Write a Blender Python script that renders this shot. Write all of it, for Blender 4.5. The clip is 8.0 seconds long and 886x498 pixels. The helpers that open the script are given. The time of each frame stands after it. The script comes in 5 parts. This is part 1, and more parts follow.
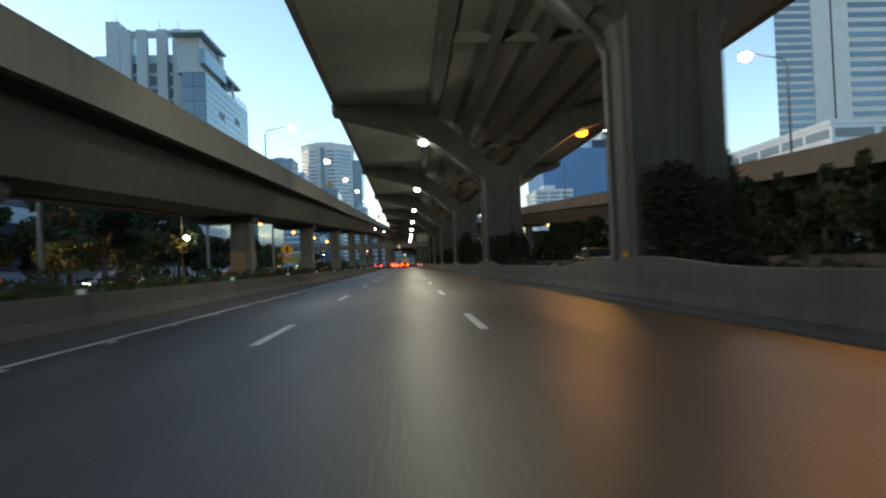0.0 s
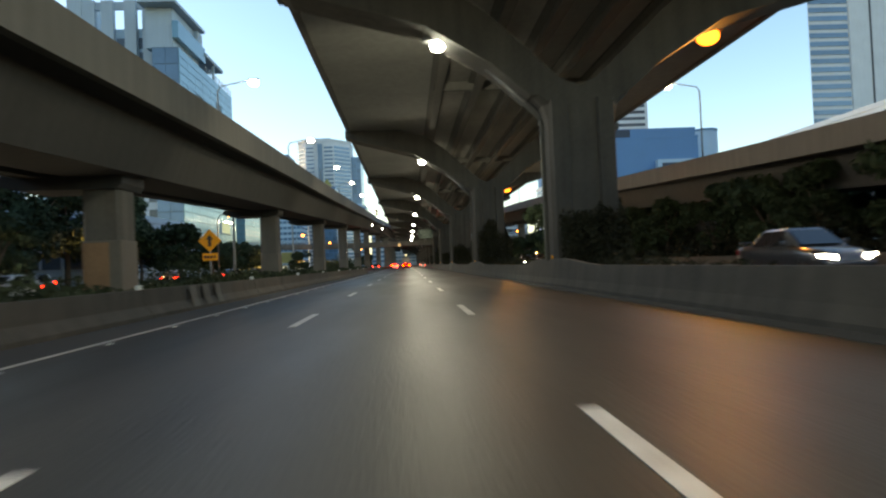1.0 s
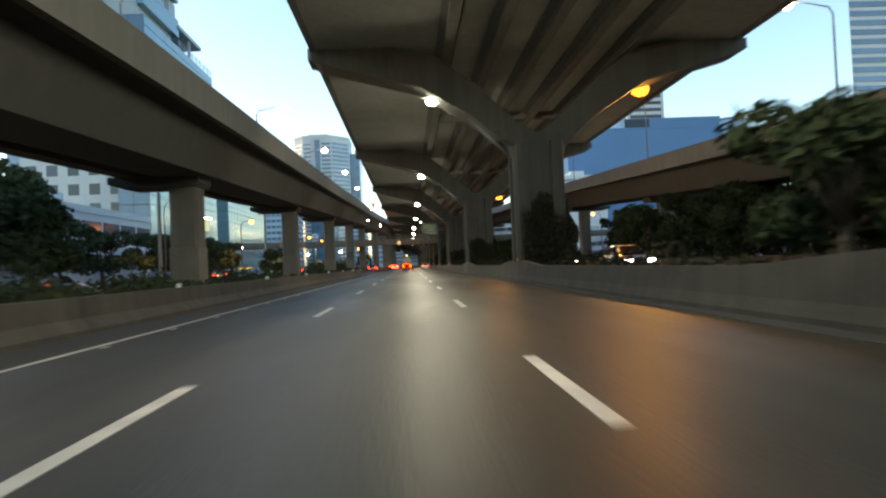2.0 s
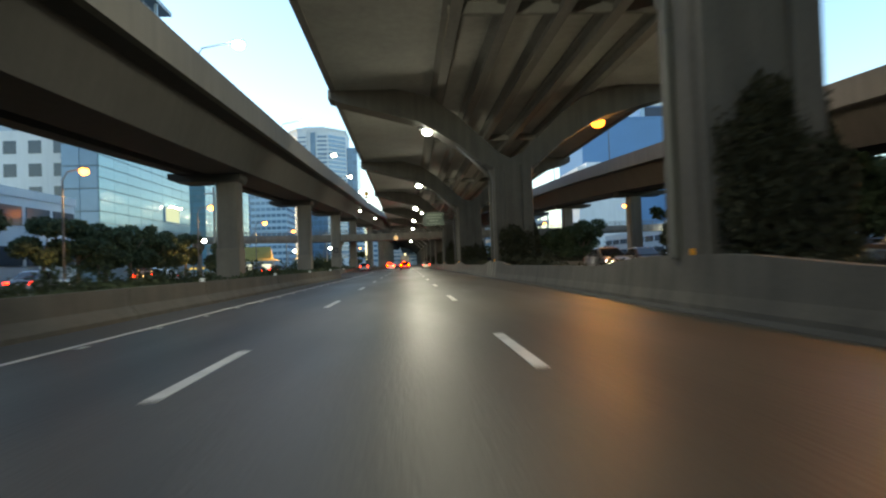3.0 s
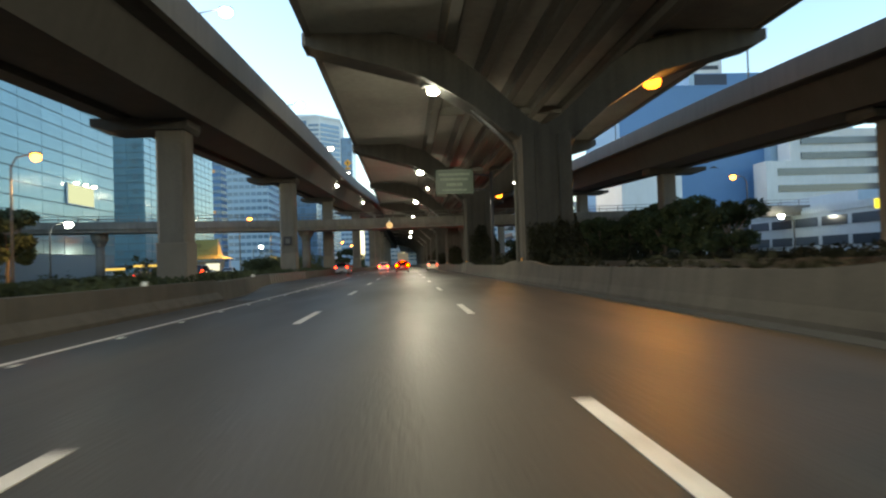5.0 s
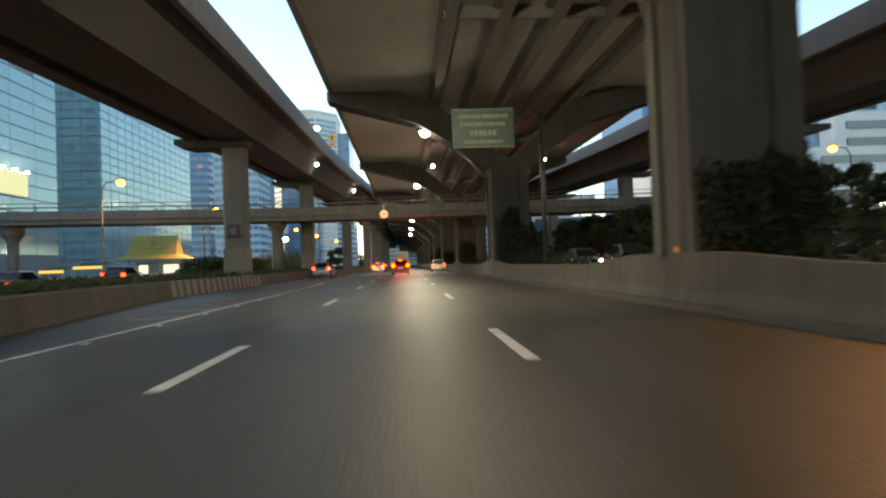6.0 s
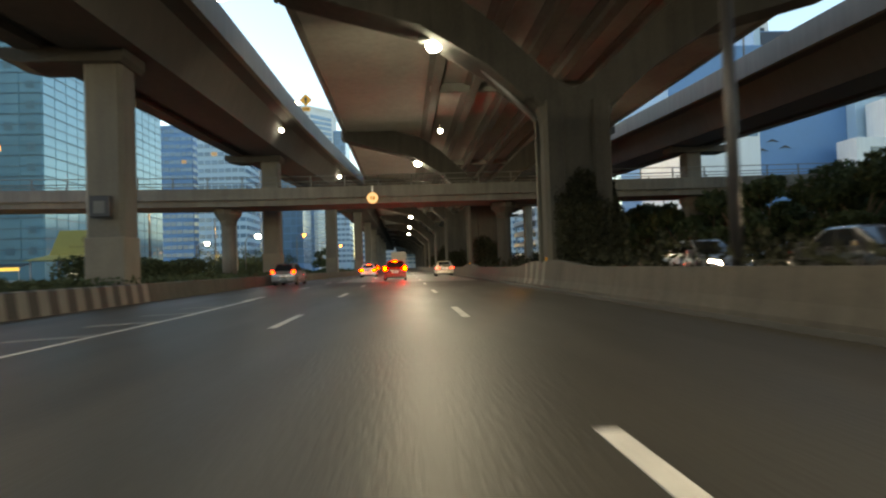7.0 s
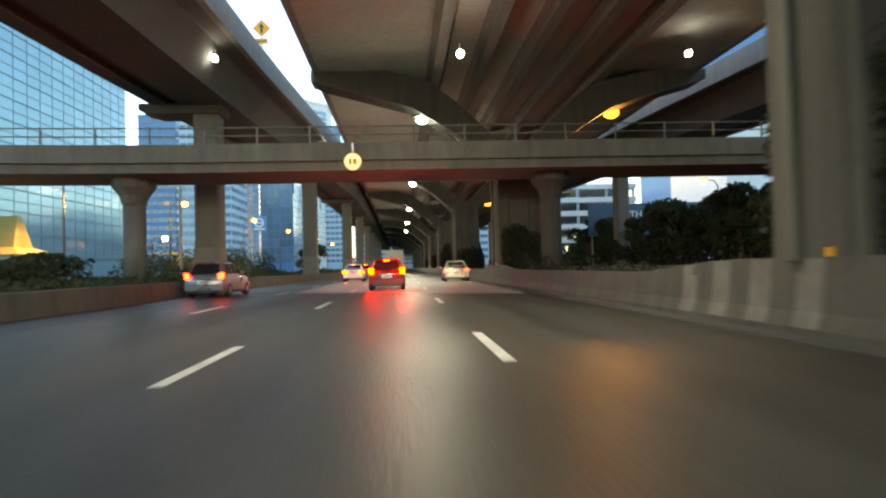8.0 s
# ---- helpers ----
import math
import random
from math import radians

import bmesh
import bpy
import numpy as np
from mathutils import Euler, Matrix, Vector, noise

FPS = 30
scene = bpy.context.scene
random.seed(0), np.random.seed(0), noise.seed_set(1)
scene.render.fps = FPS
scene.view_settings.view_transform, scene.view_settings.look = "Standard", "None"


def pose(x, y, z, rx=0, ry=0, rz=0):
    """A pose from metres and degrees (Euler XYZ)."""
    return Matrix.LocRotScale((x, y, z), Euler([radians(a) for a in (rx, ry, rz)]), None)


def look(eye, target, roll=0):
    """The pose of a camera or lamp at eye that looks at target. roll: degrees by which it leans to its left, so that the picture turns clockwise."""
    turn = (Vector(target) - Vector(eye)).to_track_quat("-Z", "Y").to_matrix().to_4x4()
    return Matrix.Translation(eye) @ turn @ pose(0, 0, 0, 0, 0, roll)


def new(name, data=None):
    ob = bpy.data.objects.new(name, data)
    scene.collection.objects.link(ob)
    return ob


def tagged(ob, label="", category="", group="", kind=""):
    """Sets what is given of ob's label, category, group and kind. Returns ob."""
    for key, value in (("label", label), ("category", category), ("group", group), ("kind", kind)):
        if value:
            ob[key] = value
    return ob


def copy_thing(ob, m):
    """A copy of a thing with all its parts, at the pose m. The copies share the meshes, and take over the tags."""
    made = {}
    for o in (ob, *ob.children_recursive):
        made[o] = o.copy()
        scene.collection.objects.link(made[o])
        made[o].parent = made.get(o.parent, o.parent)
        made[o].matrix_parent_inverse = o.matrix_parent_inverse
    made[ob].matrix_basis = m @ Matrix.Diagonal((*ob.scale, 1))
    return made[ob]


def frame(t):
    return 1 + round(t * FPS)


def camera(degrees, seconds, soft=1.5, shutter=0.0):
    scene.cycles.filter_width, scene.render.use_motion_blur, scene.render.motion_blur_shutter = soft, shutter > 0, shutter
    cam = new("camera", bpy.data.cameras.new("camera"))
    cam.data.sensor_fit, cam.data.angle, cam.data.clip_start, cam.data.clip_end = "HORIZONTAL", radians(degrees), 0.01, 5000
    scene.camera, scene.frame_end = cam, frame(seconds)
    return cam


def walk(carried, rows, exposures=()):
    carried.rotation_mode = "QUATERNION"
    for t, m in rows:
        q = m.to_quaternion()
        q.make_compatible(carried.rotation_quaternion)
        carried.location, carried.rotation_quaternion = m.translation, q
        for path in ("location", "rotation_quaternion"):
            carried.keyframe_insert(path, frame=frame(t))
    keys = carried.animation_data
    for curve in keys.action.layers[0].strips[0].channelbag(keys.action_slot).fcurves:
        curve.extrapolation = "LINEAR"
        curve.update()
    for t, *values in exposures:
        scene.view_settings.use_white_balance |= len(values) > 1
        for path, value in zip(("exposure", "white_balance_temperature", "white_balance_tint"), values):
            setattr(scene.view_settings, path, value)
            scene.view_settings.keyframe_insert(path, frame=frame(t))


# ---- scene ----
cam = camera(67.8, 8.0, soft=2.2, shutter=0.4)
PATH = [
    (0, (0.189, -0.231, 1.108), (0.299, 1.766, 1.149), -2.3),
    (0.5, (0.152, 10.696, 1.098), (0.26, 12.693, 1.14), -2.4),
    (1, (0.142, 20.993, 1.089), (0.249, 22.989, 1.131), -2.5),
    (1.5, (0.093, 31.489, 1.092), (0.198, 33.486, 1.137), -2.6),
    (3, (0.09, 63.937, 1.081), (0.199, 65.934, 1.123), -2.0),
    (3.5, (0.015, 74.501, 1.07), (0.129, 76.498, 1.112), -1.6),
    (4, (0.029, 85.24, 1.11), (0.143, 87.237, 1.154), -2.0),
    (4.5, (0.032, 95.111, 1.117), (0.145, 97.108, 1.158), -1.8),
    (6, (0.128, 123.727, 1.033), (0.241, 125.723, 1.075), -2.1),
    (6.5, (0.122, 133.177, 1.06), (0.239, 135.174, 1.103), -2.0),
    (7, (0.239, 141.882, 0.994), (0.358, 143.877, 1.045), -1.9),
    (7.5, (0.256, 150.933, 1.046), (0.38, 152.928, 1.096), -1.8),
    (8, (0.223, 159.241, 1.069), (0.352, 161.236, 1.122), -1.5),
]
EXPOSURE = [(0.0, 0.8, 7900, 10), (1.0, 0.92, 8400, 11), (1.5, 1.05, 8800, 11), (3.0, 1.33, 8000, 9), (3.5, 1.12, 8300, 11), (4.0, 1.12, 8400, 11), (4.5, 1.4, 8400, 11), (5.0, 1.3, 8600, 11),
            (6.0, 1.38, 9300, 12), (6.5, 1.4, 9200, 12), (7.0, 1.42, 10000, 12), (7.5, 1.45, 10500, 12), (8.0, 1.92, 8900, 10)]
walk(cam, [(t, look(eye, target, roll)) for t, eye, target, roll in PATH], EXPOSURE)

# ---- world and light: dusk sky, sun just down behind the towers ----
world = bpy.data.worlds.new("dusk")
scene.world = world
world.use_nodes = True
wn, wl = world.node_tree.nodes, world.node_tree.links
wn.clear()
sky = wn.new("ShaderNodeTexSky")
sky.sky_type = "NISHITA"
sky.sun_disc = False
sky.sun_elevation, sky.sun_rotation = radians(14.0), radians(290)
sky.air_density, sky.dust_density, sky.ozone_density = 1.0, 0.5, 3.0
bg = wn.new("ShaderNodeBackground")
bg.inputs["Strength"].default_value = 0.23
wo = wn.new("ShaderNodeOutputWorld")
hs = wn.new("ShaderNodeHueSaturation")
hs.inputs["Saturation"].default_value = 1.06
wl.new(sky.outputs[0], hs.inputs["Color"])
wl.new(hs.outputs[0], bg.inputs["Color"])
wl.new(bg.outputs[0], wo.inputs["Surface"])
sun_data = bpy.data.lights.new("sun", "SUN")
sun_data.energy, sun_data.angle, sun_data.color = 0.05, radians(30), (1.0, 0.97, 0.92)
sun = new("sun", sun_data)
sun.matrix_world = look((0, 0, 0), (0.91, -0.33, -0.24))

LED_W, AMBER_W, FRONT_W = 240.0, 190.0, 1000.0   # watts of the road lamps


# ---- materials ----
def nodes_of(m):
    m.use_nodes = True
    nt = m.node_tree
    nt.nodes.clear()
    out = nt.nodes.new("ShaderNodeOutputMaterial")
    return nt, nt.nodes, nt.links, out


def surface(name, base, rough=0.6, metal=0.0, var=0.25, scale=1.5, fine=25.0, bump=0.15, streak=0.0, spec=0.5, rvar=0.1, rand=0.0, stretch=(1, 1, 1), coat=0.0, coat_rough=0.03, lanes=0.0):
    """A two-scale noisy surface: broad stains and fine grain, with bump, run-down streaks and a shift per object."""
    m = bpy.data.materials.new(name)
    nt, N, L, out = nodes_of(m)
    b = N.new("ShaderNodeBsdfPrincipled")
    L.new(b.outputs[0], out.inputs[0])
    geo = N.new("ShaderNodeNewGeometry")
    mp = N.new("ShaderNodeMapping")
    mp.inputs["Scale"].default_value = stretch
    L.new(geo.outputs["Position"], mp.inputs["Vector"])

    def tex(sc, detail, src):
        t = N.new("ShaderNodeTexNoise")
        t.inputs["Scale"].default_value = sc
        t.inputs["Detail"].default_value = detail
        L.new(src, t.inputs["Vector"])
        return t.outputs["Fac"]

    big, small = tex(scale, 5.0, mp.outputs[0]), tex(fine, 3.0, mp.outputs[0])

    def math2(op, a, c):
        n = N.new("ShaderNodeMath")
        n.operation = op
        for i, v in enumerate((a, c)):
            if isinstance(v, (int, float)):
                n.inputs[i].default_value = v
            else:
                L.new(v, n.inputs[i])
        return n.outputs[0]

    total = math2("ADD", math2("MULTIPLY", math2("SUBTRACT", big, 0.5), 2.2 * var), math2("MULTIPLY", math2("SUBTRACT", small, 0.5), 0.9 * var))
    if streak:
        sm = N.new("ShaderNodeMapping")
        sm.inputs["Scale"].default_value = (1.6, 1.6, 0.12)
        L.new(geo.outputs["Position"], sm.inputs["Vector"])
        st = tex(1.4, 6.0, sm.outputs[0])
        total = math2("ADD", total, math2("MULTIPLY", math2("SUBTRACT", st, 0.5), 2.5 * streak))
    if lanes:
        lm = N.new("ShaderNodeMapping")
        lm.inputs["Scale"].default_value = (0.75, 0.006, 0.0)
        L.new(geo.outputs["Position"], lm.inputs["Vector"])
        total = math2("ADD", total, math2("MULTIPLY", math2("SUBTRACT", tex(1.3, 4.0, lm.outputs[0]), 0.5), 2.2 * lanes))
    if rand:
        oi = N.new("ShaderNodeObjectInfo")
        total = math2("ADD", total, math2("MULTIPLY", math2("SUBTRACT", oi.outputs["Random"], 0.5), 2 * rand))
    gain = math2("MAXIMUM", math2("ADD", total, 1.0), 0.08)
    mix = N.new("ShaderNodeVectorMath")
    mix.operation = "SCALE"
    mix.inputs[0].default_value = base
    L.new(gain, mix.inputs["Scale"])
    L.new(mix.outputs[0], b.inputs["Base Color"])
    L.new(math2("ADD", math2("MULTIPLY", math2("SUBTRACT", big, 0.5), 2 * rvar), rough), b.inputs["Roughness"])
    b.inputs["Metallic"].default_value = metal
    b.inputs["Specular IOR Level"].default_value = spec
    b.inputs["Coat Weight"].default_value = coat
    b.inputs["Coat Roughness"].default_value = coat_rough
    if bump:
        bp = N.new("ShaderNodeBump")
        bp.inputs["Strength"].default_value = bump
        bp.inputs["Distance"].default_value = 0.02
        L.new(small, bp.inputs["Height"])
        L.new(bp.outputs[0], b.inputs["Normal"])
    return m


def glow(name, color, strength):
    m = bpy.data.materials.new(name)
    nt, N, L, out = nodes_of(m)
    e = N.new("ShaderNodeEmission")
    e.inputs["Color"].default_value = (*color, 1)
    e.inputs["Strength"].default_value = strength
    L.new(e.outputs[0], out.inputs[0])
    return m


def car_paint(name, base, metal=0.3):
    return surface(name, base, rough=0.28, metal=metal, var=0.06, scale=0.8, fine=60, bump=0.0, rvar=0.05, coat=0.6)


CONCRETE = surface("weathered_concrete", (0.33, 0.328, 0.295), rough=0.85, var=0.22, scale=0.35, fine=9, bump=0.25, streak=0.16)
# Darker than the slab: shade put into the colour evens out lit flanges.
GIRDER = surface("darkened_girder_concrete", (0.15, 0.148, 0.132), rough=0.88, var=0.3, scale=0.4, fine=8, bump=0.25, streak=0.2, stretch=(1, 0.25, 1))
# Much darker than the deck slab and the girders.
PIER = surface("dark_pier_concrete", (0.056, 0.051, 0.043), rough=0.9, var=0.4, scale=0.5, fine=8, bump=0.3, streak=0.4)
SHOULDER = surface("gritty_shoulder", (0.038, 0.038, 0.037), rough=0.8, var=0.4, scale=0.8, fine=14, bump=0.3, stretch=(1, 0.3, 1))
PALE_ROAD = surface("pale_road_surface", (0.2, 0.195, 0.18), rough=0.55, var=0.2, scale=0.4, fine=15, bump=0.15)
PARAPET = surface("parapet_concrete", (0.175, 0.162, 0.142), rough=0.85, var=0.2, scale=0.4, fine=8, bump=0.2, streak=0.22)
BARRIER = surface("barrier_concrete", (0.054, 0.049, 0.039), rough=0.88, var=0.6, scale=0.8, fine=12, bump=0.35, streak=0.4)
COLUMN = surface("ramp_column_concrete", (0.14, 0.128, 0.11), rough=0.88, var=0.3, scale=0.5, fine=8, bump=0.25, streak=0.25)
# Darker than the parapets; the shade under the ramp is in this colour.
SOFFIT = surface("shade_toned_ramp_soffit", (0.06, 0.055, 0.049), rough=0.9, var=0.3, scale=0.3, fine=6, bump=0.2, streak=0.2)
BRIDGE = surface("sooty_bridge_concrete", (0.13, 0.122, 0.108), rough=0.9, var=0.4, scale=0.6, fine=7, bump=0.3, streak=0.3)
POST = surface("pale_post_concrete", (0.072, 0.07, 0.058), rough=0.8, var=0.25, scale=1.2, fine=10, bump=0.15, streak=0.2)
BROWN_PATCH = surface("orange_brown_patch", (0.3, 0.175, 0.095), rough=0.8, var=0.4, scale=1.1, fine=9, bump=0.2, streak=0.3)
# Slightly paler than the column it surrounds.
JACKET = surface("paler_foot_concrete", (0.17, 0.15, 0.122), rough=0.8, var=0.25, scale=0.9, fine=10, bump=0.2, streak=0.1)
ASPHALT = surface("asphalt", (0.043, 0.039, 0.033), rough=0.47, var=0.3, scale=0.45, fine=22, bump=0.25, rvar=0.16, stretch=(1, 0.16, 1), lanes=0.6, spec=0.2)
FRONTAGE = surface("frontage_asphalt", (0.07, 0.068, 0.065), rough=0.6, var=0.2, scale=0.3, fine=25, bump=0.12)
SOIL = surface("soil_and_grass", (0.055, 0.06, 0.032), rough=0.95, var=0.5, scale=0.15, fine=3, bump=0.5)
LINE = surface("worn_road_paint", (0.5, 0.48, 0.44), rough=0.55, var=0.45, scale=2.5, fine=20, bump=0.1)
FADED_LINE = surface("faded_road_paint", (0.16, 0.153, 0.14), rough=0.6, var=0.6, scale=1.8, fine=12, bump=0.1)
HAZARD = surface("faded_hazard_paint", (0.1, 0.094, 0.08), rough=0.8, var=0.6, scale=1.6, fine=9, bump=0.1, streak=0.4)
KERB_W = surface("kerb_white", (0.16, 0.15, 0.13), rough=0.7, var=0.3, scale=2, fine=14)
KERB_B = surface("kerb_black", (0.032, 0.03, 0.027), rough=0.7, var=0.3, scale=2, fine=14)
STEEL = surface("galvanised_steel", (0.42, 0.43, 0.43), rough=0.45, metal=0.8, var=0.15, scale=3, fine=30, bump=0.05)
PAINTED_STEEL = surface("grey_painted_steel", (0.12, 0.121, 0.114), rough=0.6, metal=0.1, var=0.15, scale=2, fine=20, bump=0.05)
DARK_METAL = surface("dark_metal", (0.04, 0.04, 0.045), rough=0.45, metal=0.5, var=0.1, bump=0.05)
LEAF = surface("tree_leaves", (0.044, 0.062, 0.031), spec=0.15, rough=0.85, var=0.45, scale=0.5, fine=6, bump=0.0, rand=0.15)
HEDGE = surface("hedge_leaves", (0.045, 0.058, 0.03), spec=0.15, rough=0.85, var=0.5, scale=0.9, fine=7, bump=0.0)
CREEPER = surface("creeper_leaves", (0.03, 0.031, 0.019), spec=0.1, rough=0.9, var=0.5, scale=0.9, fine=7, bump=0.0)
BARK = surface("bark", (0.11, 0.085, 0.06), rough=0.9, var=0.35, scale=3, fine=18, bump=0.5, stretch=(1, 1, 0.2))
RUBBER = surface("tyre_rubber", (0.02, 0.02, 0.02), rough=0.8, var=0.2, bump=0.1)
CHROME = surface("bright_metal", (0.65, 0.65, 0.66), rough=0.2, metal=1.0, var=0.05, bump=0.0)
CAR_GLASS = surface("tinted_car_glass", (0.012, 0.014, 0.016), rough=0.06, var=0.05, bump=0.0, rvar=0.02, spec=0.7)
PLATE = surface("number_plate_white", (0.75, 0.75, 0.72), rough=0.4, var=0.06, bump=0.0)
BAR_INK = surface("dark_print", (0.03, 0.03, 0.035), rough=0.5, var=0.1, bump=0.0)
SIGN_GREEN = surface("green_sign_face", (0.007, 0.034, 0.018), rough=0.5, var=0.15, scale=1, fine=8, bump=0.0)
SIGN_WHITE = surface("white_sign_print", (0.7, 0.72, 0.68), rough=0.4, var=0.1, bump=0.0)
SIGN_PRINT = surface("faded_white_print", (0.12, 0.17, 0.12), rough=0.5, var=0.2, bump=0.0)
SIGN_ORANGE = surface("orange_reflective_sign", (0.9, 0.36, 0.02), rough=0.4, var=0.08, bump=0.0)
YELLOW_ROOF = surface("yellow_roof_sheet", (0.36, 0.28, 0.065), rough=0.5, var=0.12, scale=0.8, fine=6, bump=0.05)
OCHRE = surface("ochre_print", (0.27, 0.2, 0.05), rough=0.6, var=0.1, bump=0.0)
WHITE_WALL = surface("white_render_wall", (0.62, 0.64, 0.64), rough=0.8, var=0.12, scale=0.2, fine=3, bump=0.05, streak=0.08)
GREY_WALL = surface("grey_facade", (0.34, 0.42, 0.47), rough=0.7, var=0.12, scale=0.1, fine=2, bump=0.05, streak=0.08)
BLUE_WALL = surface("blue_grey_facade", (0.085, 0.22, 0.4), rough=0.6, var=0.1, scale=0.08, fine=1.5, bump=0.03)
PALE_BLUE_WALL = surface("pale_blue_facade", (0.32, 0.46, 0.56), rough=0.6, var=0.08, scale=0.08, fine=1.5, bump=0.03)
BLUE_GLASS = surface("blue_curtain_glass", (0.1, 0.185, 0.27), rough=0.15, metal=0.1, var=0.25, scale=0.08, fine=0.6, bump=0.0, rand=0.18, spec=0.8)
CYAN_GLASS = surface("pale_cyan_glass", (0.15, 0.29, 0.34), rough=0.14, metal=0.4, var=0.16, scale=0.07, fine=0.6, bump=0.0, rand=0.05, spec=0.8)
JOINT = surface("dark_facade_joint", (0.07, 0.115, 0.14), rough=0.5, var=0.15, scale=0.2, fine=3, bump=0.0)
RECESS_SHADE = surface("painted_recess_shade", (0.05, 0.065, 0.09), rough=0.8, var=0.2, scale=0.3, fine=2, bump=0.0)
DARK_GLASS = surface("dark_window_glass", (0.05, 0.07, 0.09), rough=0.15, var=0.2, scale=0.3, fine=2, bump=0.0, rand=0.3, spec=0.7)
TEAL_GLASS = surface("teal_curtain_glass", (0.14, 0.31, 0.38), rough=0.15, metal=0.3, var=0.1, scale=0.06, fine=0.5, bump=0.0, rand=0.07, spec=0.8)
LED_GLOW = glow("led_lens", (0.85, 0.98, 0.95), 40)
AMBER_GLOW = glow("sodium_lens", (1.0, 0.2, 0.02), 6)
WARM_GLOW = glow("warm_lens", (1.0, 0.86, 0.66), 30)
RED_GLOW = glow("brake_light", (1.0, 0.012, 0.003), 200)
RED_DIM = glow("tail_light", (1.0, 0.03, 0.012), 9)
HEAD_GLOW = glow("headlight_lens", (1.0, 0.95, 0.8), 140)
RED_PLASTIC = surface("red_lens_plastic", (0.25, 0.01, 0.01), rough=0.25, var=0.05, bump=0.0)
ROOM_GLOW = glow("lit_room", (1.0, 0.85, 0.6), 0.14)
STREET_GLOW = glow("street_lamp_lens", (1.0, 0.3, 0.045), 9)
SASH = surface("dark_teal_sash", (0.075, 0.165, 0.205), rough=0.4, var=0.1, bump=0.0)
SHOP_GLOW = glow("lit_shop_front", (0.9, 1.0, 0.85), 0.5)
STRIP_GLOW = glow("yellow_strip", (1.0, 0.75, 0.2), 0.45)
MARK_GLOW = glow("lit_round_sign", (1.0, 0.72, 0.4), 0.42)


# ---- building helpers ----
def add_box(bm, x0, x1, y0, y1, z0, z1):
    v = [bm.verts.new((x, y, z)) for z in (z0, z1) for y in (y0, y1) for x in (x0, x1)]
    for f in ((0, 2, 3, 1), (4, 5, 7, 6), (0, 1, 5, 4), (2, 6, 7, 3), (0, 4, 6, 2), (1, 3, 7, 5)):
        bm.faces.new([v[i] for i in f])
    return bm


def box(x0, x1, y0, y1, z0, z1, bevel=0.0):
    bm = add_box(bmesh.new(), x0, x1, y0, y1, z0, z1)
    if bevel:
        bmesh.ops.bevel(bm, geom=bm.edges[:], offset=bevel, segments=2, affect="EDGES", profile=0.5)
    return bm


def loft(rings, closed=True, caps=True):
    """A skin over rings of points, each ring with as many points."""
    bm = bmesh.new()
    vs = [[bm.verts.new(p) for p in r] for r in rings]
    n = len(rings[0])
    for a, b in zip(vs, vs[1:]):
        for i in range(n if closed else n - 1):
            j = (i + 1) % n
            bm.faces.new((a[i], a[j], b[j], b[i]))
    if caps and closed:
        bm.faces.new(vs[0][::-1])
        bm.faces.new(vs[-1])
    bmesh.ops.recalc_face_normals(bm, faces=bm.faces[:])
    return bm


def along_y(profile, stations, lift=None):
    """A section of (x, z) points drawn along y; lift(y) raises it."""
    return loft([[(x, y, z + (lift(y) if lift else 0)) for x, z in profile] for y in stations])


def tube(points, radii, sides=8):
    """A round bar through points."""
    rings = []
    pts = [Vector(p) for p in points]
    for i, p in enumerate(pts):
        d = (pts[min(i + 1, len(pts) - 1)] - pts[max(i - 1, 0)]).normalized()
        u = d.cross(Vector((0, 1, 0)) if abs(d.y) < 0.9 else Vector((1, 0, 0))).normalized()
        w = d.cross(u)
        r = radii[i] if isinstance(radii, (list, tuple)) else radii
        rings.append([p + r * (math.cos(a) * u + math.sin(a) * w) for a in (2 * math.pi * k / sides for k in range(sides))])
    return loft(rings)


def disc(center, radius, thick, axis="y", sides=20):
    rings = []
    for o in (-thick / 2, thick / 2):
        ring = []
        for k in range(sides):
            a = 2 * math.pi * k / sides
            c, s = radius * math.cos(a), radius * math.sin(a)
            d = {"y": (c, o, s), "x": (o, c, s), "z": (c, s, o)}[axis]
            ring.append(Vector(center) + Vector(d))
        rings.append(ring)
    return loft(rings)


def to_mesh(name, bm, material, smooth=False):
    me = bpy.data.meshes.new(name)
    bm.to_mesh(me)
    bm.free()
    me.materials.append(material)
    if smooth:
        me.polygons.foreach_set("use_smooth", [True] * len(me.polygons))
    return me


def thing(name, label, category, at=(0, 0, 0), turn=0.0, group="", kind=""):
    ob = new(name)
    ob.empty_display_size = 0.3
    ob.matrix_world = pose(*at, 0, 0, turn)
    return tagged(ob, label, category, group, kind)


def part(name, bm, material, parent, label="", smooth=False, at=None):
    me = bm if isinstance(bm, bpy.types.Mesh) else to_mesh(name, bm, material, smooth)
    ob = new(name, me)
    ob.parent = parent
    if at is not None:
        ob.matrix_basis = at if isinstance(at, Matrix) else Matrix.Translation(at)
    return tagged(ob, label)


def piece(name, bm, material, label, category="", kind="structure", smooth=False):
    return tagged(new(name, to_mesh(name, bm, material, smooth)), label, category, "", kind)


def rise(table):
    """A smooth height along y from a few (y, z) stations."""
    ys, zs = [a for a, _ in table], [b for _, b in table]

    def at(y):
        return float(sum(np.interp(y + d, ys, zs) for d in (-12, -6, 0, 6, 12)) / 5)
    return at


STATIONS = [17.1 + 30.2 * k for k in range(-2, 20)]
SPAN = 30.2


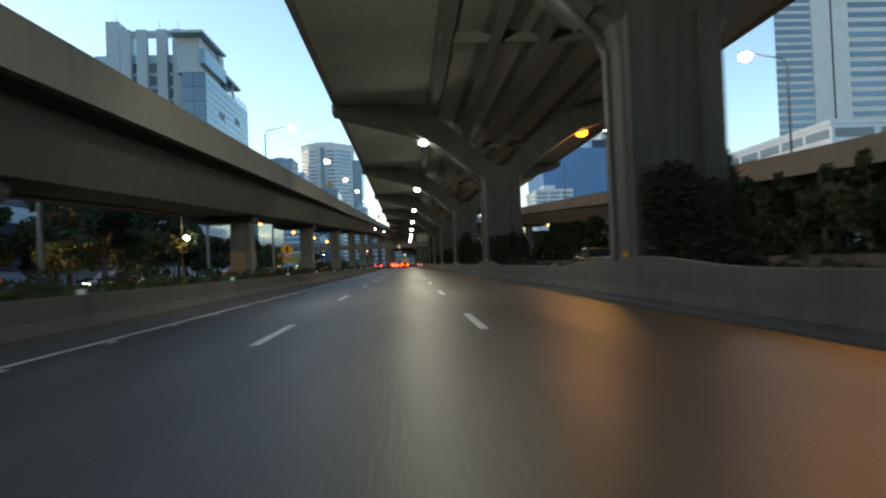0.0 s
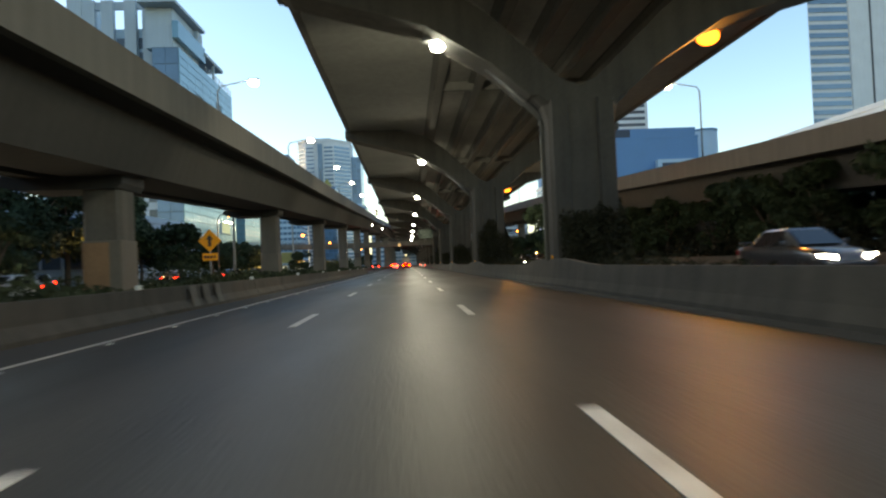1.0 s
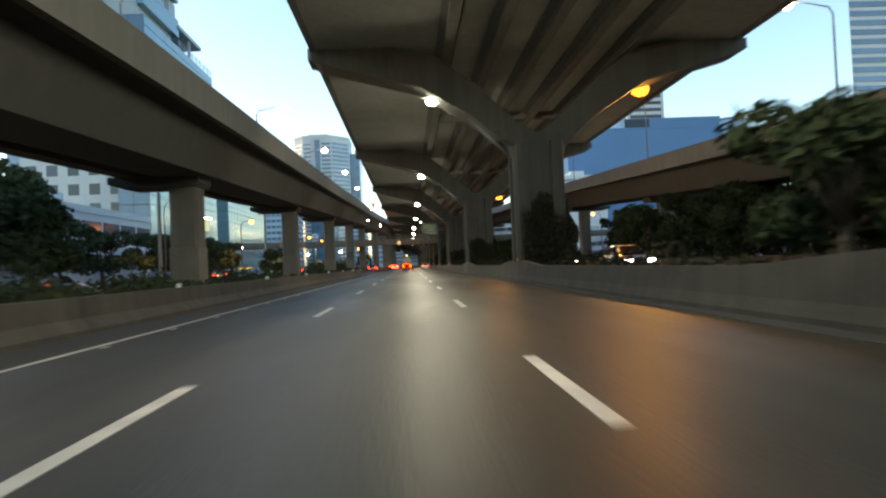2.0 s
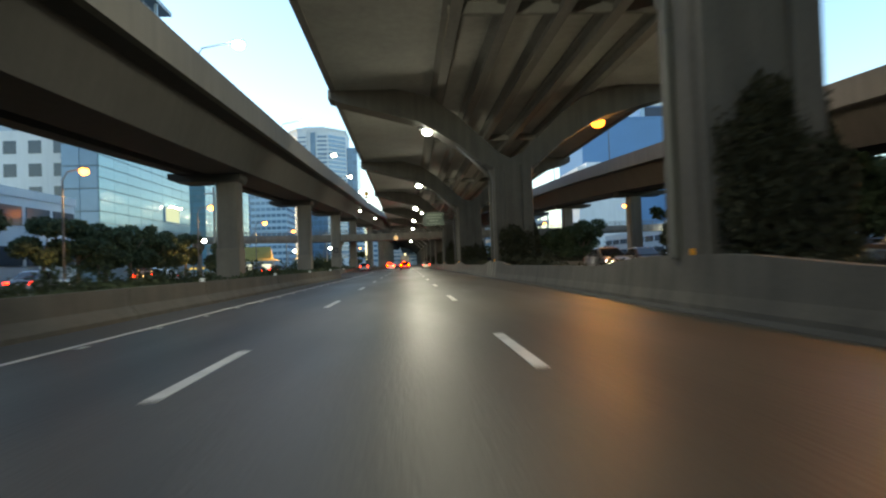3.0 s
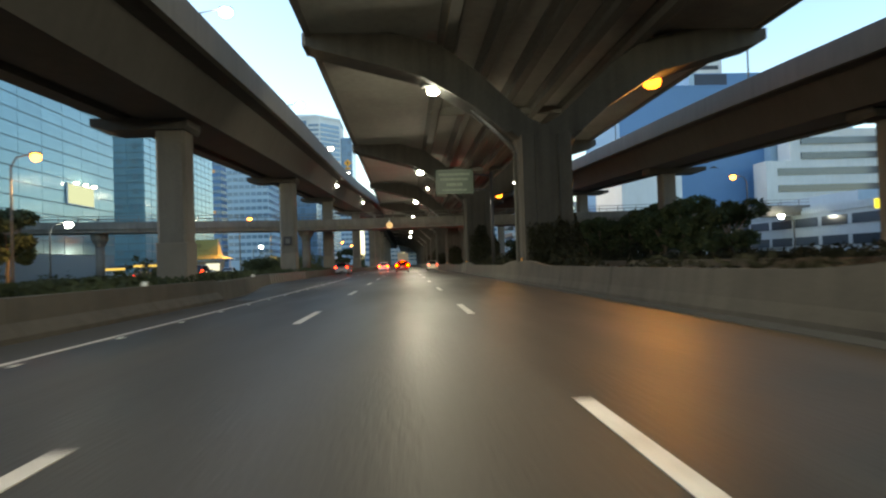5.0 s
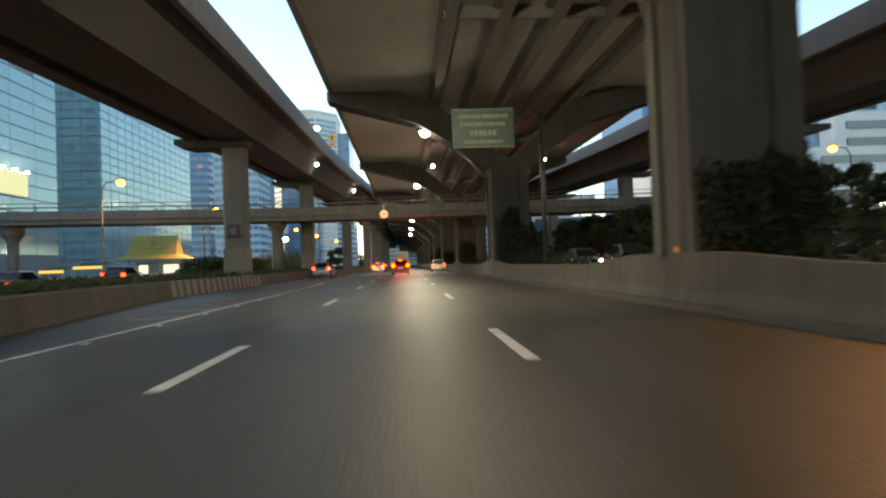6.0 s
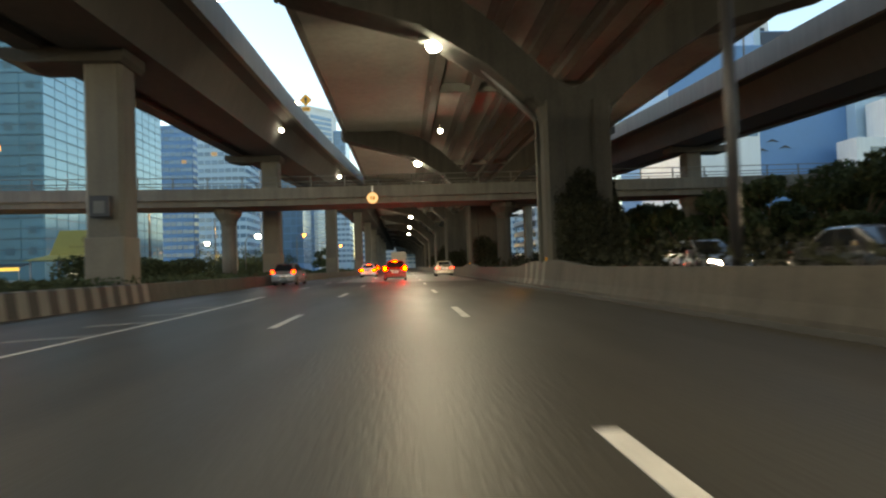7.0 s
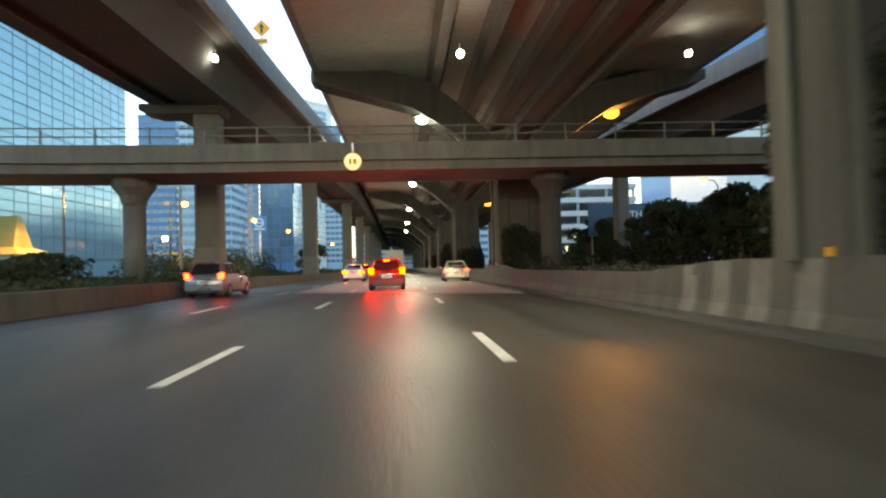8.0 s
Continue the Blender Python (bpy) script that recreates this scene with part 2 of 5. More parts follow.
# ---- ground and roads ----
piece("ground", box(-2500, 2500, -400, 4500, -0.5, -0.12), SOIL, "dusty soil and grass beside the expressway", "ground")
road = piece("road", box(-11.6, 5.72, -80, 900, -0.4, 0.0), ASPHALT, "dark worn asphalt carriageway with a slight sheen", "road")
piece("road_opposite", box(9.5, 20.4, -80, 900, -0.4, 0.2), ASPHALT, "dark asphalt carriageway of the opposite direction", "road")
piece("road_frontage_west", box(-30, -19, -80, 900, -0.4, -0.02), FRONTAGE, "grey asphalt frontage road beside the planted strip", "road")
piece("road_frontage_east", box(35, 46, -80, 900, -0.4, -0.02), FRONTAGE, "grey asphalt frontage road beyond the ramp", "road")
piece("verge_west", box(-18.8, -6.95, -80, 128, -0.35, 0.12), SOIL, "planted strip under the ramp", "verge")
piece("verge_west_far", box(-18.8, -9.75, 128.004, 900, -0.35, 0.12), SOIL, "planted strip under the ramp", "verge")
piece("verge_middle", box(6.25, 9.2, -80, 900, -0.35, 0.1), SOIL, "narrow planted strip between the barriers", "verge")
piece("verge_east", box(20.9, 34.6, -80, 900, -0.35, 0.12), SOIL, "planted strip under the ramp", "verge")

# lane dashes 3.2 m long every 12 m, solid edge line
dash = to_mesh("lane_dash", box(-0.075, 0.075, 0, 3.2, 0.0, 0.007), LINE)
for k in range(-2, 46):
    part("lane_dash", dash, LINE, road, at=(-2.1, 9.63 + 12 * k, 0.001))
    part("lane_dash", dash, LINE, road, at=(1.4, 10.5 + 12 * k, 0.001))
for k in range(13, 46):
    part("lane_dash", dash, LINE, road, at=(-5.3, 9.0 + 12 * k, 0.001))
part("edge_line", along_y([(-5.03, 0.001), (-4.94, 0.001), (-4.94, 0.006), (-5.03, 0.006)], [-80, 150, 158]), LINE, road, "solid white edge line")
part("shoulder", box(-6.9, -5.07, -80, 128, 0.002, 0.005), SHOULDER, road, "dark gritty shoulder")
part("shoulder", box(5.2, 5.7, -80, 900, 0.002, 0.005), SHOULDER, road, "dark gritty shoulder")
# Stretch paler than the asphalt, with a slanting near end.
part("pavement_patch", loft([[(-4.8, 190.5, z), (4.9, 183.5, z), (4.9, 226, z), (-4.8, 226, z)] for z in (0.001, 0.0035)]), PALE_ROAD, road, "paler stretch of road")
# painted gore beside the merging lane
for k in range(9):
    y = 138.7 + 2.8 * k
    part("gore_stripe", loft([[(-6.25, y, 0.002), (-6.25, y + 0.4, 0.002), (-6.25, y + 0.4, 0.006), (-6.25, y, 0.006)], [(-5.08, y + 0.5, 0.002), (-5.08, y + 0.95, 0.002), (-5.08, y + 0.95, 0.006), (-5.08, y + 0.5, 0.006)]]), FADED_LINE, road)
part("edge_line", loft([[(x - 0.07, y, 0.001), (x + 0.07, y, 0.001), (x + 0.07, y, 0.006), (x - 0.07, y, 0.006)] for x, y in ((-4.99, 158.0), (-5.2, 166.0))]), LINE, road, "solid white edge line")
stud = to_mesh("road_stud", box(-0.045, 0.045, -0.04, 0.04, 0.0, 0.018, 0.006), SIGN_WHITE)
for k in range(54):
    part("road_stud", stud, SIGN_WHITE, road, at=(-4.75, -10 + 3.0 * k, 0.0))

# ---- concrete barriers ----
NJ = [(0.0, 0.0), (0.62, 0.0), (0.62, 0.10), (0.42, 0.32), (0.38, 1.0), (0.16, 1.0), (0.08, 0.32), (0.0, 0.10)]


def barrier_part(y0, y1, high, flip=False, x=0.0):
    """One cast length of barrier; high(y) is its height."""
    n = max(2, int((y1 - y0) / 1.2) + 1)
    rings = []
    for i in range(n):
        y = y0 + (y1 - y0) * i / (n - 1)
        ring = []
        for px, pz in NJ:
            qx = (0.62 - px) if flip else px
            ring.append((x + qx, y, pz if pz < 0.4 else 0.32 + (high(y) - 0.32) * (pz - 0.32) / 0.68))
        rings.append(ring)
    bm = loft(rings)
    return bm


barrier_w = thing("concrete_barrier", "stained low concrete barrier along the planted strip", "barrier", kind="structure")
bw = to_mesh("barrier_block", barrier_part(0.02, 5.98, lambda y: 0.74), BARRIER)
for k in range(26):
    part("barrier_block", bw, BARRIER, barrier_w, at=(-6.93, -28 + 6 * k, 0))
barrier_m = thing("concrete_barrier", "weathered concrete median barrier rising beside each pier", "barrier", kind="structure")


def hump(y):
    d = abs((y + SPAN / 2) % SPAN - SPAN / 2)
    s = min(1.0, max(0.0, (7.0 - d) / 5.5))
    return 0.82 + 0.25 * s * s * (3 - 2 * s)


shapes = [to_mesh("barrier_block", barrier_part(-3.03 + 6.06 * i + 0.015, 3.03 + 6.06 * i - 0.015, hump), BARRIER) for i in range(5)]
far_shapes = [to_mesh("barrier_block", barrier_part(-3.03 + 6.06 * i + 0.015, 3.03 + 6.06 * i - 0.015, lambda y: 0.62), BARRIER) for i in range(5)]
for s in STATIONS[:16]:
    for i in range(5):
        part("barrier_block", shapes[i], BARRIER, barrier_m, at=(5.66, s, 0))
barrier_o = thing("concrete_barrier", "weathered concrete barrier of the opposite carriageway", "barrier", kind="structure")
for s in STATIONS[:16]:
    for i in range(5):
        part("barrier_block", far_shapes[i], BARRIER, barrier_o, at=(9.0, s, 0))
barrier_e = thing("concrete_barrier", "low concrete barrier under the ramp beyond the opposite carriageway", "barrier", kind="structure")
for k in range(50):
    part("barrier_block", bw, BARRIER, barrier_e, at=(20.4, -28 + 6 * k, 0))
# the strip's edge wall steps back to widen the road: plain, then striped, then plain again
kerb = thing("striped_kerb", "faded black and white striped kerb wall along the merging lane", "kerb", kind="structure")


def edge_x(y):
    s = min(1.0, max(0.0, (y - 127.0) / 27.0))
    w = min(1.0, max(0.0, (y - 186) / 78.0))
    return -6.45 - 2.95 * s * s * (3 - 2 * s) + 3.35 * w * w * (3 - 2 * w)


def wall_block(y0, y1):
    rings = []
    for y in (y0, y1):
        x = edge_x(y)
        rings.append([(x, y, 0), (x - 0.5, y, 0), (x - 0.4, y, 0.66), (x - 0.34, y, 0.7), (x - 0.16, y, 0.7), (x - 0.1, y, 0.66)])
    return loft(rings)


for k in range(15):
    part("kerb_block", wall_block(128.0 + 1.5 * k, 129.49 + 1.5 * k), BARRIER, kerb)
for k in range(34):
    part("kerb_block", wall_block(150.5 + 0.5 * k, 150.994 + 0.5 * k), KERB_W if k % 2 else KERB_B, kerb)
barrier_f = thing("concrete_barrier", "stained concrete wall along the merging lane", "barrier", kind="structure")
for k in range(44):
    part("barrier_block", wall_block(167.5 + 3 * k, 170.48 + 3 * k), BARRIER, barrier_f)

# faded pale hazard bands on the barriers near some piers
def hazard_band(x, y, high, side, parent):
    """A faded painted band that lies on the barrier's sloping face."""
    face = [(px, pz if pz < 0.4 else 0.32 + (high - 0.32) * (pz - 0.32) / 0.68) for px, pz in ((-0.004, 0.1), (0.076, 0.32), (0.156, 0.98))]
    rings = [[(x + side * px, y + dy, pz) for px, pz in face] + [(x + side * (px + 0.01), y + dy, pz) for px, pz in face[::-1]] for dy in (-0.3, 0.3)]
    part("hazard_band", loft(rings), HAZARD, parent)


for s, first in ((STATIONS[5], -1.0), (STATIONS[7], -0.2)):
    for k in range(4):
        hazard_band(5.66, s + first + 1.25 * k, hump(first + 1.25 * k), 1, barrier_m)
for k in range(3):
    hazard_band(-6.93 + 0.62, 41.5 + 1.3 * k, 0.74, -1, barrier_w)

# reflectors on the barriers
orange_ref = to_mesh("reflector", box(-0.15, 0.15, -0.03, 0.03, 0, 0.13, 0.01), SIGN_ORANGE)
for s in STATIONS[2:12]:
    r = tagged(new("barrier_reflector", orange_ref), "orange reflector on top of the median barrier", "reflector", "barrier reflectors")
    r.matrix_world = pose(5.93, s - 0.6, hump(0) - 0.005)
white_ref = to_mesh("reflector", box(-0.07, 0.07, -0.03, 0.03, 0, 0.12, 0.01), SIGN_WHITE)
for k in range(11):
    r = tagged(new("barrier_reflector", white_ref), "small white reflector on the low barrier", "reflector", "low barrier reflectors")
    r.matrix_world = pose(-6.66, 14 + 12 * k, 0.735)

# ---- main viaduct overhead ----
main = thing("viaduct", "wide grey concrete viaduct deck on flared piers over the median", "viaduct", kind="structure")
CX, LEFT, RIGHT = 7.3, -4.55, 18.3
part("deck", box(LEFT + 0.02, RIGHT - 0.02, -70, 760, 12.5, 12.85), CONCRETE, main)
for side in (-1, 1):
    e = LEFT if side < 0 else RIGHT
    prof = [(e, 12.38), (e - side * 0.35, 12.38), (e - side * 0.35, 12.86), (e - side * 0.28, 13.0), (e - side * 0.2, 13.95), (e, 13.95)]
    part("parapet", along_y(prof, [-70, 760]), PARAPET, main)
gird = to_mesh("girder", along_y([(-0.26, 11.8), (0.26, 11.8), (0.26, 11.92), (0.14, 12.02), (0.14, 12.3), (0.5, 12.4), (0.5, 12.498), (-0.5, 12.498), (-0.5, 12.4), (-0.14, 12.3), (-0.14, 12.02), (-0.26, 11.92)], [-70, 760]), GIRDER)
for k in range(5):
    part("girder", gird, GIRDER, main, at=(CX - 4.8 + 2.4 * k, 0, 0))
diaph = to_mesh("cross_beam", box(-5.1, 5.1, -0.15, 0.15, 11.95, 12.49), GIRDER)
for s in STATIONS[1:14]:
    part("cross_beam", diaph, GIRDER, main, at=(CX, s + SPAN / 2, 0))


def pier_mesh():
    """Column with chamfered corners that flares into a hammerhead."""
    def ring(hx, hy, z):
        c = min(0.25, hx * 0.3)
        return [(-hx + c, -hy, z), (hx - c, -hy, z), (hx, -hy + c, z), (hx, hy - c, z), (hx - c, hy, z), (-hx + c, hy, z), (-hx, hy - c, z), (-hx, -hy + c, z)]
    return loft([ring(1.32, 1.0, -0.3), ring(1.32, 1.0, 6.5), ring(1.5, 1.0, 7.1), ring(1.95, 1.0, 7.5)])


def head_mesh():
    """Two straight limbs that part above the column, with a deep notch between them, under raised seat ends."""
    bm = bmesh.new()
    arm = [(0.0, 7.46), (1.9, 7.46), (3.4, 8.75), (6.0, 10.35), (11.2, 11.75), (11.62, 11.95), (11.62, 12.49), (7.4, 12.49), (5.2, 11.95), (3.5, 10.75), (0.75, 8.15), (0.0, 7.8)]
    for side in (-1, 1):
        rings = [[bm.verts.new((side * x, y, z)) for x, z in arm] for y in (-0.95, 0.95)]
        n = len(arm)
        for i in range(n):
            j = (i + 1) % n
            bm.faces.new((rings[0][i], rings[0][j], rings[1][j], rings[1][i]))
        for r in rings:
            bm.faces.new(r)
    bmesh.ops.remove_doubles(bm, verts=bm.verts[:], dist=0.001)
    bmesh.ops.recalc_face_normals(bm, faces=bm.faces[:])
    bmesh.ops.triangulate(bm, faces=[f for f in bm.faces if len(f.verts) > 4])
    return bm


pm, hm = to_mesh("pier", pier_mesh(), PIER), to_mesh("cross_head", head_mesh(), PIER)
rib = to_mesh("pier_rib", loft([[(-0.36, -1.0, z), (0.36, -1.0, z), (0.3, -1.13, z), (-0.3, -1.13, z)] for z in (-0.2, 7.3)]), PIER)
seat = to_mesh("bearing_block", box(-0.32, 0.32, -0.85, 0.85, 11.93, 12.6, 0.05), PARAPET)
for s in STATIONS[:18]:
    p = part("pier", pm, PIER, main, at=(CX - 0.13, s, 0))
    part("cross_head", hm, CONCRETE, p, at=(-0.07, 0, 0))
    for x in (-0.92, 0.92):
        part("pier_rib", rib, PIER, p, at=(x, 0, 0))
    for x in (-11.47, 11.23):
        part("bearing_block", seat, PARAPET, p, at=(x - 0.1, 0, 0))

# ---- ramps on both sides ----
LIFT_W = rise([(-80, 4.2), (0, 6.3), (36, 7.7), (70, 9.1), (97, 10.05), (119, 11.0), (161, 12.5), (190, 13.75), (221, 14.3), (300, 14.9), (900, 15.1)])
LIFT_E = rise([(-80, 3.0), (0, 5.1), (49, 7.0), (85, 8.9), (121, 10.8), (141, 11.8), (183, 13.3), (207, 14.2), (300, 15.4), (900, 15.6)])
ramp_ys = [-76 + 8 * k for k in range(0, 80)]


def ramp(edge, side, lift, label):
    """A rising ramp; edge is the x of the side towards the main road, side +1 when it lies west."""
    r = thing("ramp_viaduct", label, "viaduct", kind="structure")
    foot = 3.4 if side > 0 else 4.5
    inner = 0.95 if side > 0 else 2.0

    def X(d, y=-99.0):
        s = min(1.0, max(0.0, (y - 186) / 78.0))
        q = min(1.0, max(0.0, (y - 122) / 34.0))
        return edge - side * d + side * (3.35 * s * s * (3 - 2 * s) + 0.42 * q * q * (3 - 2 * q))

    def run(profile):
        return loft([[(X(d, y), y, z + lift(y)) for d, z in profile] for y in ramp_ys])
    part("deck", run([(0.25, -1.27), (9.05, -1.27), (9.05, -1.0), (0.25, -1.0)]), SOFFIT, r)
    for a, b in ((0, 1), (9.3, -1)):
        part("parapet", run([(a, -1.31), (a + b * 0.32, -1.31), (a + b * 0.32, -0.95), (a + b * 0.2, -0.3), (a + b * 0.2, 0), (a, 0)]), PARAPET, r)
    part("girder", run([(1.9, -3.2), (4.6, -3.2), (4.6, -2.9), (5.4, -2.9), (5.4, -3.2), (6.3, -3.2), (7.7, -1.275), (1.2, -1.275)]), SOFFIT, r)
    for s in STATIONS[:16]:
        t = lift(s) - 3.18
        if t < 1.2:
            continue
        zc = t - 0.55
        col = loft([[(X(foot, s) - 0.72 * cx, s + 0.75 * cy, z) for cx, cy in ((-0.8, -1), (0.8, -1), (1, -0.75), (1, 0.75), (0.8, 1), (-0.8, 1), (-1, 0.75), (-1, -0.75))] for z in (-0.3, zc + 0.05)])
        p = part("pier", col, COLUMN, r)
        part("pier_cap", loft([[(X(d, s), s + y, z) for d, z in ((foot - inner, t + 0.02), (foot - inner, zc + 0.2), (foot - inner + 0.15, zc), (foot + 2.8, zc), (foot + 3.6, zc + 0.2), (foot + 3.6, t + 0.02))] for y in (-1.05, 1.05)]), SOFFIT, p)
        part("base_jacket", box(X(foot, s) - 0.74, X(foot, s) + 0.74, s - 0.77, s + 0.77, 0.1, 2.5 if side > 0 else 1.6, 0.05), JACKET, p, "paler concrete round the pier foot")
        # One column carries a flat orange-brown panel on its foot.
        if side > 0 and s == STATIONS[3]:
            part("repair_patch", box(X(foot, s) - 0.7, X(foot, s) + 0.28, s - 0.78, s - 0.765, 0.3, 2.42, 0.004), BROWN_PATCH, p, "orange-brown patch on the pier foot")
    return r


ramp_w = ramp(-8.0, 1, LIFT_W, "rising grey concrete ramp on single columns over a planted strip")
ramp_e = ramp(21.8, -1, LIFT_E, "rising grey concrete ramp beyond the opposite carriageway")

# ---- cross bridge ----
bridge = thing("cross_bridge", "low concrete bridge with steel railings crossing all roads", "bridge", kind="structure")
BY0, BY1 = 191.0, 196.2


def bend(x):
    return 0.35 * max(0.0, (-x - 12) / 20) + 0.1 * max(0.0, (x - 25) / 20)


xs = [-75 + 5 * k for k in range(27)]
part("deck_beam", loft([[(x, BY0 + 0.3, 5.85 + bend(x)), (x, BY1 - 0.3, 5.85 + bend(x)), (x, BY1 - 0.3, 6.75 + bend(x)), (x, BY0 + 0.3, 6.75 + bend(x))] for x in xs]), BRIDGE, bridge)
for y in (BY0, BY1 - 0.3):
    part("edge_beam", loft([[(x, y, 6.3 + bend(x)), (x, y + 0.297, 6.3 + bend(x)), (x, y + 0.297, 7.15 + bend(x)), (x, y, 7.15 + bend(x))] for x in xs]), BRIDGE, bridge)
    for h in (7.55, 7.95):
        part("rail", tube([(x, y + 0.15, h + bend(x)) for x in xs], 0.035, 6), PAINTED_STEEL, bridge)
    post = to_mesh("rail_post", box(-0.04, 0.04, -0.04, 0.04, 0, 0.85), PAINTED_STEEL)
    for k in range(52):
        x = -74 + 2.5 * k
        part("rail_post", post, STEEL, bridge, at=(x, y + 0.15, 7.13 + bend(x)))
for x in (-40.0, -13.2, 8.2, 23.6, 37.0):
    col = loft([[(x + 0.55 * math.cos(a), 193.6 + 0.55 * math.sin(a), z) for a in (math.pi * k / 6 for k in range(12))] for z in (-0.2, 5.0)])
    # The median column takes the darker pier colour in place of shade.
    c = part("column", col, PIER if x == 8.2 else BRIDGE, bridge, smooth=True)
    part("column_cap", loft([[(x + w * math.cos(a), 193.6 + w * 1.25 * math.sin(a), z) for a in (math.pi * k / 6 for k in range(12))] for w, z in ((0.56, 4.6), (0.66, 5.0), (1.0, 5.45), (1.05, 5.86 + bend(x)))]), PIER if x == 8.2 else BRIDGE, c)


# ---- road lamps at the piers ----
def lamp_light(name, at, watts, color, size=0.5, spread=150, tilt=0.0, lean=0.0):
    d = bpy.data.lights.new(name, "AREA")
    d.shape, d.size, d.energy, d.color, d.spread = "DISK", size, watts, color, radians(spread)
    ob = new(name, d)
    ob.matrix_world = pose(*at, lean, tilt, 0)
    return ob


def pier_lamp(side, glass, label, k=1.0, lens=0.75, lift=0.0):
    # lift raises the arm and the head
    """Pole on the barrier, long slanting arm and a flat lamp head; side -1 leans west."""
    t = thing("street_lamp", label, "street lamp", group="lamps at the piers")
    part("pole", box(-0.2, 0.05, -0.13, 0.13, 0.9, 5.72, 0.03), POST, t)
    part("pole_head", loft([[(-0.19, -0.12, z), (0.04, -0.12, z), (0.04, 0.12, z + c), (-0.19, 0.12, z + c)] for z, c in ((5.75, 0), (6.45, 0.0), (6.75, 0.1))]), POST, t)
    part("arm", tube([(-0.08, 0, 6.6), (side * 1.3 * k, 0, 7.95 + 0.4 * lift), (side * 2.6 * k, 0, 9.3 + 0.9 * lift), (side * 3.2 * k, 0, 9.85 + lift)], [0.13, 0.115, 0.095, 0.07], 8), STEEL, t, smooth=True)
    part("collar", box(-0.2, 0.05, -0.135, 0.135, 5.715, 5.755), DARK_METAL, t)
    h = part("lamp_head", loft([[(side * (a + 3.2 * k - 3.2), -w, 9.86 + b + lift), (side * (a + 3.2 * k - 3.2), w, 9.86 + b + lift), (side * (a + 3.2 * k - 3.2), w * 0.7, 10.02 + b + lift), (side * (a + 3.2 * k - 3.2), -w * 0.7, 10.02 + b + lift)] for a, w, b in ((3.05, 0.08, 0), (3.4, 0.2, 0.02), (4.4, 0.22, 0.06), (4.6, 0.12, 0.06))]), PAINTED_STEEL, t)
    # Lens drawn oversized; the lamp's glare is put into its shape.
    part("lens", loft([[(side * (0.78 + 3.2 * k) + 0.42 * lens * math.cos(a) * q, 0.34 * lens * math.sin(a) * q, 9.87 + lift - d * lens) for a in (math.pi * i / 6 for i in range(12))] for q, d in ((0.55, -0.06), (0.9, 0.02), (1.0, 0.16), (0.88, 0.32), (0.5, 0.43))]), glass, h, smooth=True)
    return t


led = pier_lamp(-1, LED_GLOW, "grey lamp post, long slanting arm, lit white head", 1.07)
led.matrix_world = pose(5.9, STATIONS[1] + 0.1, 0.1)
for s in STATIONS[2:13]:
    copy_thing(led, pose(5.9, s + 0.1, 0.1))
amber = pier_lamp(1, AMBER_GLOW, "grey lamp post, long slanting arm, lit amber head", 1.615, 1.2, 0.9)
amber.matrix_world = pose(8.0, STATIONS[2] + 2.3, 0.1)
for s in (STATIONS[3], STATIONS[4], STATIONS[5], STATIONS[6], STATIONS[8], STATIONS[10], STATIONS[11]):
    copy_thing(amber, pose(8.0, s + 2.3, 0.1))
for s in STATIONS[1:12]:
    for lean, share in ((-52, 0.42), (52, 1.5)):
        lamp_light("led_lamp_light", (1.55, s + 0.1 + 0.004 * lean, 9.5), LED_W * share, (0.94, 1.0, 0.92), 0.45, 150, 10, lean)
for s in (STATIONS[2], STATIONS[3], STATIONS[4], STATIONS[5], STATIONS[6], STATIONS[8]):
    lamp_light("amber_lamp_light", (13.95, s + 2.3, 10.05), AMBER_W, (1.0, 0.45, 0.1), 0.5, 150, 14, -38)


# ---- lamps on the ramps ----
def ramp_lamp(side):
    t = thing("street_lamp", "tall thin ramp lamp with a lit warm white head", "street lamp", group="lamps on the ramps")
    part("pole", tube([(0, 0, -1.0), (0, 0, 8.6), (side * 0.3, 0, 9.1), (side * 3.0, 0, 9.6)], [0.1, 0.07, 0.06, 0.05], 8), PAINTED_STEEL, t, smooth=True)
    h = part("lamp_head", box(min(side * 2.9, side * 3.9), max(side * 2.9, side * 3.9), -0.2, 0.2, 9.56, 9.72, 0.04), PAINTED_STEEL, t)
    # Enlarged lens whose size takes in the glare round the lamp.
    part("lens", loft([[(side * 3.4 + 0.5 * math.cos(a) * q, 0.4 * math.sin(a) * q, 9.58 - d) for a in (math.pi * k / 5 for k in range(10))] for q, d in ((0.55, -0.05), (0.9, 0.06), (1.0, 0.27), (0.85, 0.46), (0.45, 0.58))]), WARM_GLOW, h, smooth=True)
    return t


lw, le = ramp_lamp(1), ramp_lamp(-1)
for i, y in enumerate(84 + 37.0 * k for k in range(11)):
    a, b = pose(-17.15, y, LIFT_W(y)), pose(30.95, y - 33.7, LIFT_E(y - 33.7))
    if i == 0:
        lw.matrix_world, le.matrix_world = a, b
    else:
        copy_thing(lw, a)
        copy_thing(le, b)


def under_lamp(x, y, z, label="small white floodlight under the ramp"):
    t = thing("flood_light", label, "flood light", (x, y, z), group="floodlights under the ramp")
    part("housing", box(-0.18, 0.18, -0.12, 0.12, -0.02, 0.2, 0.03), DARK_METAL, t)
    part("lens", disc((0, -0.13, 0.06), 0.15, 0.05, "y", 14), LED_GLOW, t)
    part("bracket", tube([(0, 0, 0.15), (0, 0, 0.55)], 0.03, 6), STEEL, t)


